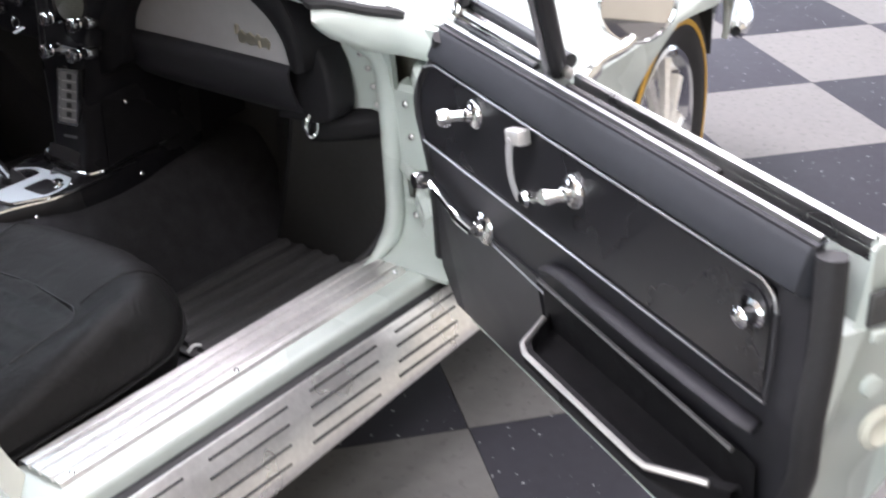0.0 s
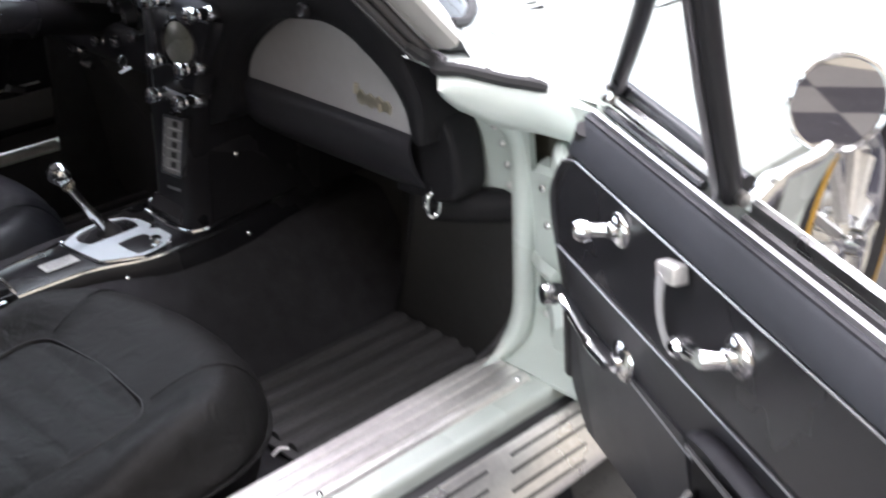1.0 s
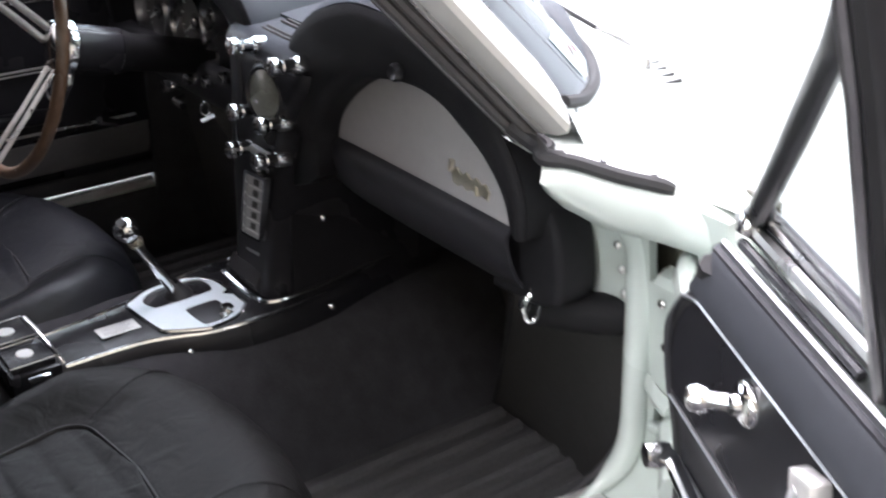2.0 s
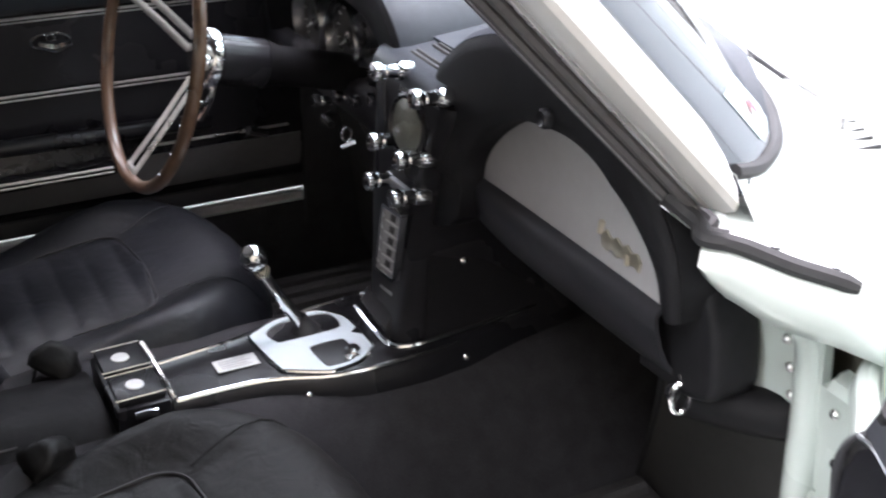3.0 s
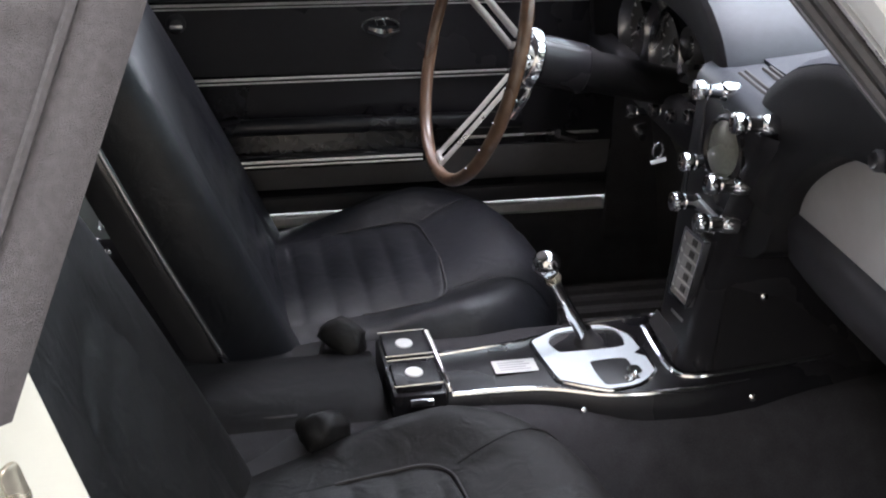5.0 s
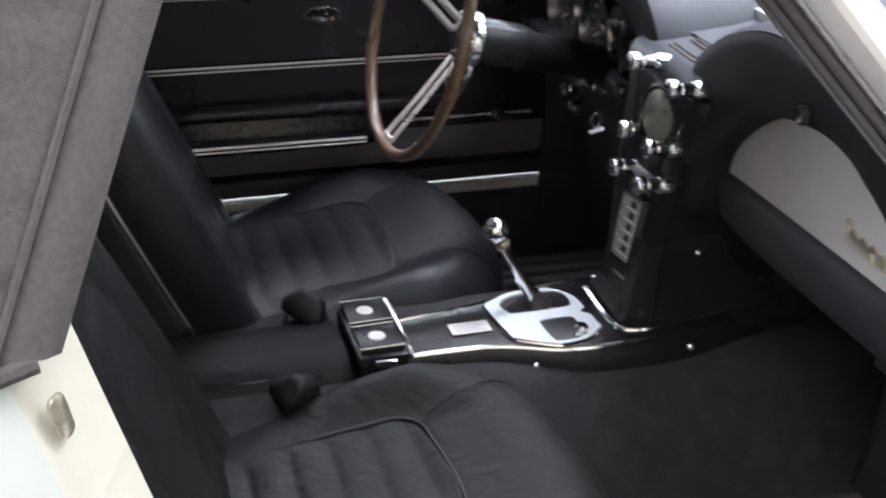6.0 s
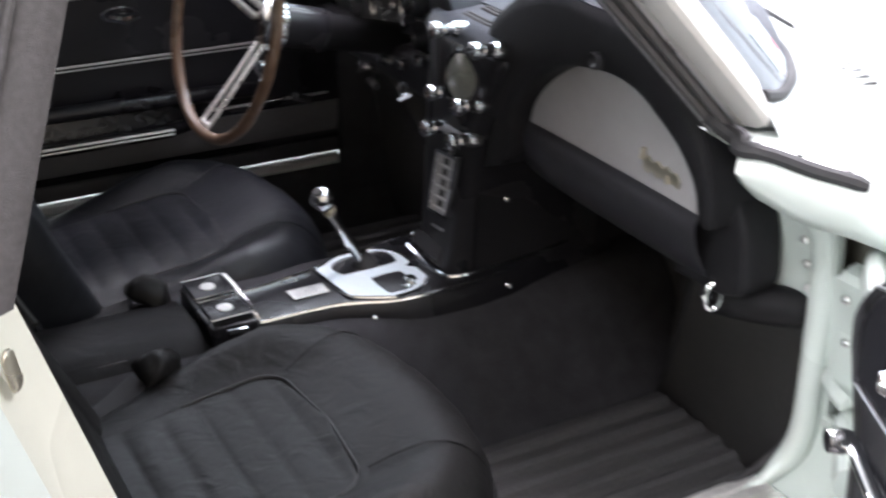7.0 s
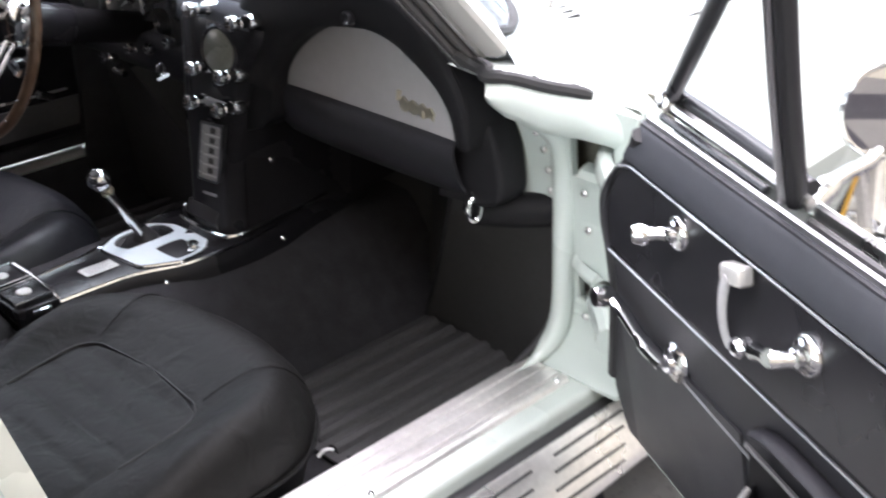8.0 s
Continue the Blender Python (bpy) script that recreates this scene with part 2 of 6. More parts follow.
def tube(points, r, seg=8, closed=False, flat=1.0, up=None, bm=None):
    """A round (or, with flat under 1, oval) bar along points."""
    bm = bm or bmesh.new()
    pts = [Vector(p) for p in points]
    n = len(pts)
    rings = []
    prev = None
    for i, p in enumerate(pts):
        a = pts[(i - 1) % n] if closed or i else p
        b = pts[(i + 1) % n] if closed or i < n - 1 else p
        d = (b - a).normalized()
        ref = Vector(up) if up else (prev if prev else (Vector((0, 0, 1)) if abs(d.z) < 0.9 else Vector((1, 0, 0))))
        side = d.cross(ref).normalized()
        top = side.cross(d).normalized()
        prev = None if up else top
        rad = r[i] if isinstance(r, (list, tuple)) else r
        rings.append([bm.verts.new(p + rad * (math.cos(k * 2 * math.pi / seg) * side + flat * math.sin(k * 2 * math.pi / seg) * top)) for k in range(seg)])
    for i in range(n if closed else n - 1):
        a, b = rings[i], rings[(i + 1) % n]
        for k in range(seg):
            bm.faces.new((a[k], a[(k + 1) % seg], b[(k + 1) % seg], b[k]))
    if not closed:
        bm.faces.new(rings[0][::-1])
        bm.faces.new(rings[-1])
    return bm


def smooth_path(points, n=8, closed=False):
    """A curve through the points."""
    p = [Vector(q) for q in points]
    out = []
    m = len(p)
    for i in range(m if closed else m - 1):
        a, b, c, d = (p[(i + k) % m] if closed else p[min(max(i + k, 0), m - 1)] for k in (-1, 0, 1, 2))
        for j in range(n):
            t = j / n
            out.append(0.5 * (2 * b + (c - a) * t + (2 * a - 5 * b + 4 * c - d) * t * t + (3 * b - a - 3 * c + d) * t ** 3))
    if not closed:
        out.append(p[-1])
    return out


def sheet(rows, thick=0.0, way=None, closed_u=False):
    """A surface through rows of points; with thick, a solid of that depth along way or against its own normals."""
    bm = bmesh.new()
    g = [[bm.verts.new(Vector(p)) for p in row] for row in rows]
    for i in range(len(g) - 1):
        for k in range(len(g[0]) - (0 if closed_u else 1)):
            q = (k + 1) % len(g[0])
            bm.faces.new((g[i][k], g[i][q], g[i + 1][q], g[i + 1][k]))
    if thick:
        bm.normal_update()
        offs = {v: (Vector(way).normalized() if way else -v.normal) * thick for v in bm.verts}
        h = [[bm.verts.new(v.co + offs[v]) for v in row] for row in g]
        for i in range(len(h) - 1):
            for k in range(len(h[0]) - 1):
                bm.faces.new((h[i][k], h[i + 1][k], h[i + 1][k + 1], h[i][k + 1]))
        for i in range(len(g) - 1):
            bm.faces.new((g[i][0], g[i + 1][0], h[i + 1][0], h[i][0]))
            bm.faces.new((g[i][-1], h[i][-1], h[i + 1][-1], g[i + 1][-1]))
        for k in range(len(g[0]) - 1):
            bm.faces.new((g[0][k], h[0][k], h[0][k + 1], g[0][k + 1]))
            bm.faces.new((g[-1][k], g[-1][k + 1], h[-1][k + 1], h[-1][k]))
    return bm


def prism(outline, depth, m=None, bevel=0.0, seg=2):
    """A flat outline (x, y) raised by depth along z, then moved by m."""
    bm = bmesh.new()
    a = [bm.verts.new((x, y, 0)) for x, y in outline]
    b = [bm.verts.new((x, y, depth)) for x, y in outline]
    n = len(a)
    bm.faces.new(a[::-1])
    bm.faces.new(b)
    for i in range(n):
        bm.faces.new((a[i], a[(i + 1) % n], b[(i + 1) % n], b[i]))
    bm.normal_update()
    if bevel:
        rim = [e for e in bm.edges if abs(e.verts[0].co.z - e.verts[1].co.z) < 1e-6]
        bmesh.ops.bevel(bm, geom=rim, offset=bevel, segments=seg, affect="EDGES", profile=0.5)
    if m:
        bm.transform(m)
    return bm


def ring_prism(outer, inner_loops, depth, m=None):
    """A plate with holes: outer outline and inner outlines, all lists of (x, y)."""
    bm = bmesh.new()
    edges = []
    for loop in (outer, *inner_loops):
        vs = [bm.verts.new((x, y, depth)) for x, y in loop]
        edges += [bm.edges.new((vs[i], vs[(i + 1) % len(vs)])) for i in range(len(vs))]
    bmesh.ops.triangle_fill(bm, use_beauty=True, edges=edges)
    top = bm.faces[:]
    res = bmesh.ops.extrude_face_region(bm, geom=top)
    bmesh.ops.translate(bm, vec=(0, 0, -depth), verts=[v for v in res["geom"] if isinstance(v, bmesh.types.BMVert)])
    if m:
        bm.transform(m)
    return bm


def lathe(profile, m=None, seg=24, bm=None):
    """Turns (radius, height) pairs round z; a radius of 0 closes an end."""
    bm = bm or bmesh.new()
    m = m or Matrix.Identity(4)
    rings = []
    for r, h in profile:
        if r < 1e-6:
            rings.append([bm.verts.new(m @ Vector((0, 0, h)))])
        else:
            rings.append([bm.verts.new(m @ Vector((r * math.cos(2 * math.pi * k / seg), r * math.sin(2 * math.pi * k / seg), h))) for k in range(seg)])
    for a, b in zip(rings, rings[1:]):
        for k in range(seg):
            q = (k + 1) % seg
            if len(a) == 1 and len(b) > 1:
                bm.faces.new((a[0], b[k], b[q]))
            elif len(b) == 1 and len(a) > 1:
                bm.faces.new((a[k], b[0], a[q]))
            elif len(a) > 1:
                bm.faces.new((a[k], b[k], b[q], a[q]))
    return bm


def aim(at, way):
    """A pose at a place whose z axis points along way."""
    return Matrix.Translation(at) @ Vector(way).to_track_quat("Z", "Y").to_matrix().to_4x4()


def rounded(x0, y0, x1, y1, r, n=5):
    out = []
    for cx, cy, a in ((x1 - r, y1 - r, 0), (x0 + r, y1 - r, 90), (x0 + r, y0 + r, 180), (x1 - r, y0 + r, 270)):
        out += [(cx + r * math.cos(radians(a + 90 * k / n)), cy + r * math.sin(radians(a + 90 * k / n))) for k in range(n + 1)]
    return out


def lerp(pairs, x):
    """Straight-line reading of a table of (x, value)."""
    pairs = sorted(pairs)
    if x <= pairs[0][0]:
        return pairs[0][1]
    for (a, u), (b, v) in zip(pairs, pairs[1:]):
        if x <= b:
            return u + (v - u) * (x - a) / (b - a)
    return pairs[-1][1]


def screw(at, way, r=0.004, parent=None, name="screw", mat=None):
    return part(name, lathe([(0, 0.0035), (r * 0.6, 0.003), (r, 0.001), (r, -0.002), (0, -0.002)], aim(at, way), 10), mat or CHROME, parent)


# ---- showroom ----
X0, X1, Y0, Y1, TOP = ROOM
west = thing("wall_west", (X0, 0, 0), "plain tan showroom wall with an added glazed opening", "wall", kind="structure")
for lo, hi in (((X0 - 0.15, Y0, 0), (X0, -2.0, TOP)), ((X0 - 0.15, 0.8, 0), (X0, Y1, TOP)), ((X0 - 0.15, -2.0, 0), (X0, 0.8, 0.6)), ((X0 - 0.15, -2.0, 2.9), (X0, 0.8, TOP))):
    part("wall_section", box(lo, hi), TAN, west)
# Added unseen opening; its glow puts glints on the chrome.
west_win = thing("window_2", (X0, -0.6, 0.6), "added glazed opening with slim aluminium bars, unseen", "window", kind="structure")
for y in (-1.97, -1.05, -0.12, 0.77):
    part("mullion", box((X0 - 0.1, y - 0.03, 0.6), (X0 - 0.02, y + 0.03, 2.9), 0.004), ALUMINIUM, west_win)
tagged(part("backdrop", box((X0 - 0.95, -2.6, 0.2), (X0 - 0.9, 1.4, 3.3)), DAY), "bright daylight outside the window", "daylight", kind="structure")
tagged(part("wall_south", box((X0 - 0.15, Y0 - 0.15, 0), (X1 + 0.15, Y0, TOP)), TAN), "plain tan showroom wall", "wall", kind="structure")
east = thing("wall_east", (X1, 0, 0), "pale showroom wall with a tall glazed front", "wall", kind="structure")
for lo, hi in (((X1, Y0, 0), (X1 + 0.15, -1.2, TOP)), ((X1, 6.1, 0), (X1 + 0.15, Y1, TOP)), ((X1, -1.2, 0), (X1 + 0.15, 6.1, 0.08)), ((X1, -1.2, 3.3), (X1 + 0.15, 6.1, TOP))):
    part("wall_section", box(lo, hi), WALL, east)
east_win = thing("window_3", (X1, 2.45, 0.08), "tall shop window with slim aluminium bars", "window", kind="structure")
for y in (-1.17, 0.64, 2.45, 4.26, 6.07):
    part("mullion", box((X1 + 0.02, y - 0.03, 0.08), (X1 + 0.1, y + 0.03, 3.3), 0.004), ALUMINIUM, east_win)
tagged(part("backdrop", box((X1 + 0.9, -2.2, -0.3), (X1 + 0.95, 7.2, 3.8)), SHADE), "shaded daylight outside the window", "daylight", kind="structure")
north = thing("wall_north", (0, Y1, 0), "showroom wall with a wide high window front", "wall", kind="structure")
WA, WB, WZ0, WZ1 = -2.2, 5.8, 1.0, 4.75
for lo, hi in (((X0 - 0.15, Y1, 0), (X1 + 0.15, Y1 + 0.15, WZ0)), ((X0 - 0.15, Y1, WZ1), (X1 + 0.15, Y1 + 0.15, TOP)), ((X0 - 0.15, Y1, WZ0), (WA, Y1 + 0.15, WZ1)), ((WB, Y1, WZ0), (X1 + 0.15, Y1 + 0.15, WZ1))):
    part("wall_section", box(lo, hi), WALL, north)
win = thing("window_1", (1.8, Y1, WZ0), "wide shop window with slim aluminium bars", "window", kind="structure")
for k in range(6):
    x = WA + 0.03 + (WB - WA - 0.06) * k / 5
    part("mullion", box((x - 0.03, Y1 + 0.02, WZ0), (x + 0.03, Y1 + 0.1, WZ1), 0.004), ALUMINIUM, win)
tagged(part("backdrop", box((WA - 0.5, Y1 + 0.9, 0.4), (WB + 0.5, Y1 + 0.95, TOP + 0.3)), NORTHDAY), "bright daylight outside the window", "daylight", kind="structure")
tagged(part("ceiling", box((X0 - 0.15, Y0 - 0.15, TOP), (X1 + 0.15, Y1 + 0.15, TOP + 0.1)), CEILING), "pale ceiling boards", "ceiling", kind="structure")
for lx, ly in LAMPS:
    lamp = thing("ceiling_light", (lx, ly, TOP), "rectangular ceiling light with a white diffuser", "ceiling light", "ceiling lights")
    part("frame", ring_prism(rounded(-1.26, -0.66, 1.26, 0.66, 0.02), [rounded(-1.2, -0.6, 1.2, 0.6, 0.01)], 0.05, Matrix.Translation((lx, ly, TOP - 0.05))), WHITE, lamp)
    part("diffuser", box((lx - 1.2, ly - 0.6, TOP - 0.035), (lx + 1.2, ly + 0.6, TOP - 0.02)), LAMP, lamp)

# checkered floor: origin, heading and size of the tiles
TO, TA, TS = Vector((2.428, 0.294, 0)), -0.694, 0.489
TE1 = Vector((math.cos(TA), math.sin(TA), 0))
TE2 = Vector((TE1.y, -TE1.x, 0))

# ---- the car body ----
CY = 0.87  # the car's centre line
car = thing("sports_car", (1.0, CY, 0), "pale mint green classic sports car with its passenger door open", "car")

# fenders, bonnet and cowl as one skin from the passenger flank over to the driver's
FENDER = {  # x: (y, z) from the flank's foot up to the centre line
    0.345: [(0.075, 0.30), (0.045, 0.45), (0.035, 0.60), (0.06, 0.665), (0.105, 0.715), (0.16, 0.742), (0.26, 0.762), (0.42, 0.778), (0.62, 0.79), (0.87, 0.795)],
    0.52: [(0.075, 0.30), (0.045, 0.45), (0.030, 0.59), (0.06, 0.628), (0.12, 0.670), (0.20, 0.715), (0.30, 0.75), (0.45, 0.776), (0.62, 0.79), (0.87, 0.80)],
    0.72: [(0.075, 0.30), (0.045, 0.45), (0.028, 0.600), (0.06, 0.622), (0.12, 0.640), (0.22, 0.705), (0.33, 0.745), (0.47, 0.770), (0.64, 0.79), (0.87, 0.81)],
    1.05: [(0.075, 0.30), (0.045, 0.45), (0.026, 0.634), (0.06, 0.660), (0.12, 0.690), (0.22, 0.735), (0.33, 0.75), (0.47, 0.755), (0.64, 0.775), (0.87, 0.80)],
    1.25: [(0.10, 0.30), (0.09, 0.45), (0.072, 0.600), (0.10, 0.630), (0.155, 0.662), (0.24, 0.705), (0.34, 0.725), (0.48, 0.735), (0.64, 0.755), (0.87, 0.785)],
    1.45: [(0.16, 0.30), (0.15, 0.45), (0.142, 0.555), (0.17, 0.590), (0.21, 0.622), (0.28, 0.660), (0.37, 0.682), (0.50, 0.70), (0.65, 0.72), (0.87, 0.75)],
    1.80: [(0.36, 0.30), (0.34, 0.42), (0.33, 0.485), (0.35, 0.505), (0.38, 0.525), (0.43, 0.55), (0.49, 0.565), (0.58, 0.58), (0.69, 0.60), (0.87, 0.62)],
}
WX, WZ, WR = 1.0, 0.325, 0.305  # wheel arch


def fender_at(x, k):
    ys = [(a, FENDER[a][k][0]) for a in FENDER]
    zs = [(a, FENDER[a][k][1]) for a in FENDER]
    return lerp(ys, x), lerp(zs, x)


def arch(x):
    d = WR * WR - (x - WX) ** 2
    if x > 0.95:
        return lerp([(0.95, 0.612), (1.05, 0.608), (1.15, 0.598), (1.215, 0.578), (1.235, 0.55), (1.25, 0.48), (1.251, 0.0)], x)
    return min(0.612, WZ + math.sqrt(d)) if d > 0 else 0.0


def skin_rows():
    xs = sorted({0.345, 0.38, 0.43, 0.48, 0.52, 0.57, 0.62, 0.66, 0.69, *[WX + WR * math.cos(radians(a)) for a in range(100, 181, 10)], 0.95, 1.0, 1.05, 1.10, 1.15, 1.19, 1.215, 1.235, 1.25, 1.28, 1.31, 1.35, 1.40, 1.45, 1.52, 1.60, 1.70, 1.80})
    rows = []
    for x in xs:
        low = max(arch(x), lerp([(0.3, 0.246), (1.0, 0.26), (1.24, 0.30), (1.25, 0.48), (1.32, 0.462), (1.45, 0.445), (1.8, 0.44)], x))
        pts = [fender_at(x, k) for k in range(10)]
        crest = pts[2][1]
        row = [(x, pts[2][0] + 0.045 * max(0, 1 - (z - 0.24) / 0.35), z) for z in [low + (crest - low) * q / 4 for q in range(4)]] if low < crest - 0.005 else [(x, pts[2][0], crest - 0.002 * (4 - q)) for q in range(4)]
        curve = smooth_path([(x, *p) for p in pts[2:]], 3)
        row += [tuple(p) for p in curve]
        rows.append(row)
    return rows


half = skin_rows()
full = [row + [(x, 2 * CY - y, z) for x, y, z in reversed(row[:-1])] for row in half]
part("body_shell", sheet(full, 0.012), PAINT, car, "pale mint fenders and bonnet", recalc=False)
# wheel arch lip and inner wheel house
lip = [(x, fender_at(x, 2)[0] + 0.006, z + 0.005) for x, z in [(x, arch(x)) for x in (1.248, 1.235, 1.215, 1.18, 1.13, 1.08, 1.03, 0.98, 0.93, 0.88, 0.83, 0.78, 0.74, 0.715, 0.70)]]
part("wheel_arch_lip", tube(lip, 0.006, 8), PAINT, car)
part("wheel_house", sheet([[(x, 0.055 + 0.25 * max(0, x - 1.05), z), (x, 0.2, z + 0.01), (x, 0.42, z + 0.02)] for x, _, z in [(WX + (WR - 0.004) * math.cos(radians(a)), 0, WZ + (WR - 0.004) * math.sin(radians(a))) for a in range(100, 201, 10)]], 0.004), DARK, car)
part("wheel_house_roof", sheet([[(x, 0.06 + 0.25 * max(0, x - 1.05), z), (x, 0.42, z)] for x, z in ((0.90, 0.617), (1.05, 0.614), (1.15, 0.604), (1.225, 0.580), (1.25, 0.50), (1.255, 0.44))], 0.004), DARK, car)
part("wheel_well", sheet([[(x, 0.30, z) for z in (0.24, 0.45, 0.66)] for x in (0.68, 1.0, 1.25)], 0.01), DARK, car)
part("front_bulkhead", box((0.62, 0.16, 0.16), (0.64, 1.58, 0.60)), DARK, car)
part("nose_cover", sheet([[(x, y, 0.455), (x - 0.05, y, 0.36)] for x, y in ((1.44, 0.21), (1.50, 0.215), (1.62, 0.26), (1.79, 0.36), (1.79, 0.87), (1.79, 1.38), (1.62, 1.48), (1.46, 1.55))], 0.01), PAINT, car, "pale lower nose panel")
part("front_bumper", tube(smooth_path([(1.42, 0.128, 0.445), (1.50, 0.145, 0.452), (1.60, 0.20, 0.455), (1.72, 0.29, 0.455), (1.83, 0.42, 0.455)], 5), [0.012] + [0.021] * 19 + [0.014], 12, flat=1.0), CHROME, car, "chrome corner bumper")
# fender badge and side vent
part("fender_badge", tube(smooth_path([(0.672, 0.118, 0.646), (0.69, 0.108, 0.640), (0.712, 0.112, 0.642), (0.735, 0.106, 0.640)], 4), 0.0028, 6), CHROME, car, "small chrome fender badge")
part("badge_flag", box((0.690, 0.113, 0.648), (0.700, 0.118, 0.651), 0.001), CHROME, car)
part("fender_vent", prism([(0, 0), (0.018, 0), (0.05, 0.085), (0.032, 0.085)], 0.012, Matrix.Translation((0.60, 0.030, 0.46)) @ pose(0, 0, 0, 90, 0, 0)), DARK, car, "dark slanted fender vent")
for k, (x, z) in enumerate(((0.66, 0.40), (0.66, 0.47))):
    part("vent_bar", box((x - 0.012, 0.033, z), (x + 0.05, 0.045, z + 0.012), 0.003), CHROME, car)
# bonnet shut line and cowl grille
part("bonnet_seam", tube(smooth_path([(0.53, 0.30, 0.7525), (0.60, 0.29, 0.7455), (0.9, 0.29, 0.748), (1.3, 0.31, 0.722), (1.7, 0.36, 0.66)], 5), 0.0022, 6), DARK, car)
part("bonnet_rear_seam", tube(smooth_path([(0.53, 0.30, 0.7525), (0.555, 0.5, 0.779), (0.57, 0.87, 0.8025), (0.555, 1.24, 0.779), (0.53, 1.44, 0.7525)], 6), 0.0022, 6), DARK, car)
for k in range(9):
    y = 0.352 + 0.0185 * k
    z = 0.773 + 0.0016 * k
    part("cowl_louvre", box((-0.036, -0.0014, -0.004), (0.036, 0.0014, 0.0032), 0.0008, 1, Matrix.Translation((0.462 + 0.006 * k, y, z + 0.001)) @ pose(0, 0, 0, 3, -4, -8)), GREYTRIM, car, "narrow cowl louvre slot")

# windscreen frame and glass
GB = [(0.246, 0.288, 0.818), (0.300, 0.312, 0.806), (0.365, 0.365, 0.806), (0.43, 0.47, 0.812), (0.49, 0.64, 0.82), (0.53, 0.87, 0.825)]
SLOPE = Vector((-0.69, 0.05, 0.72)).normalized()


def screen_row(s):
    """A line across the windscreen at s metres up its slope."""
    out = []
    for k, (x, y, z) in enumerate(smooth_path(GB, 4)):
        f = 1 - k / 20
        lean = Vector((SLOPE.x, SLOPE.y * f, SLOPE.z))
        bow = Vector((0.10 * (1 - f) * s, 0, 0))
        out.append(Vector((x, y, z)) + lean * s - bow)
    return out + [Vector((p.x, 2 * CY - p.y, p.z)) for p in reversed(out[:-1])]


screen = thing("windscreen", (0.4, CY, 0.8), "raked windscreen glass in a pale frame with wipers", "windscreen")
part("pane", sheet([screen_row(s) for s in (0.0, 0.1, 0.2, 0.3, 0.4, 0.5)], 0.004), GLASS, screen, "clear windscreen glass").visible_shadow = False
stick = [screen_row(s_) for s_ in (0.018, 0.052, 0.088)]
sticker = part("glass_sticker", sheet([[p + Vector((0.0006, -0.0007, 0.0007)) for p in row[6:10]] for row in stick], 0.0005), STICKER, screen, "pale blue windscreen sticker")
part("sticker_spot", lathe([(0.010, 0.0), (0.009, 0.0012), (0, 0.0014)], aim((stick[1][7] + stick[1][8]) / 2 + Vector((0.0024, -0.0026, 0.0025)), (0.6, -0.45, 0.66)), 18), RED, sticker)
low = screen_row(-0.004)
dish = []
base_line = screen_row(0.0)
for k, p in enumerate(base_line):
    a, b = base_line[max(k - 1, 0)], base_line[min(k + 1, len(base_line) - 1)]
    d = (b - a).normalized()
    out_ = Vector((d.y, -d.x, 0)).normalized()
    edge_z = 0.766 + 0.020 * min(1, max(0, min(p.y, 2 * CY - p.y) - 0.29) / 0.35)
    dish.append([p + Vector((0, 0, -0.002)) - out_ * 0.004, p + out_ * 0.004 + Vector((0, 0, -0.004)), p + out_ * 0.012 + Vector((0, 0, -0.016)), Vector((p.x + out_.x * 0.030, p.y + out_.y * 0.030, edge_z + 0.008)), Vector((p.x + out_.x * 0.042, p.y + out_.y * 0.042, edge_z + 0.002)), Vector((p.x + out_.x * 0.058, p.y + out_.y * 0.058, edge_z - 0.012))])
part("screen_surround", sheet(dish), PAINT, screen, "dished mint surround below the glass", angle=60)
part("lower_gasket", tube(low, 0.0080, 8), RUBBER, screen, "black rubber screen gasket")
part("top_rail", tube(screen_row(0.5), 0.022, 8), PAINT, screen)


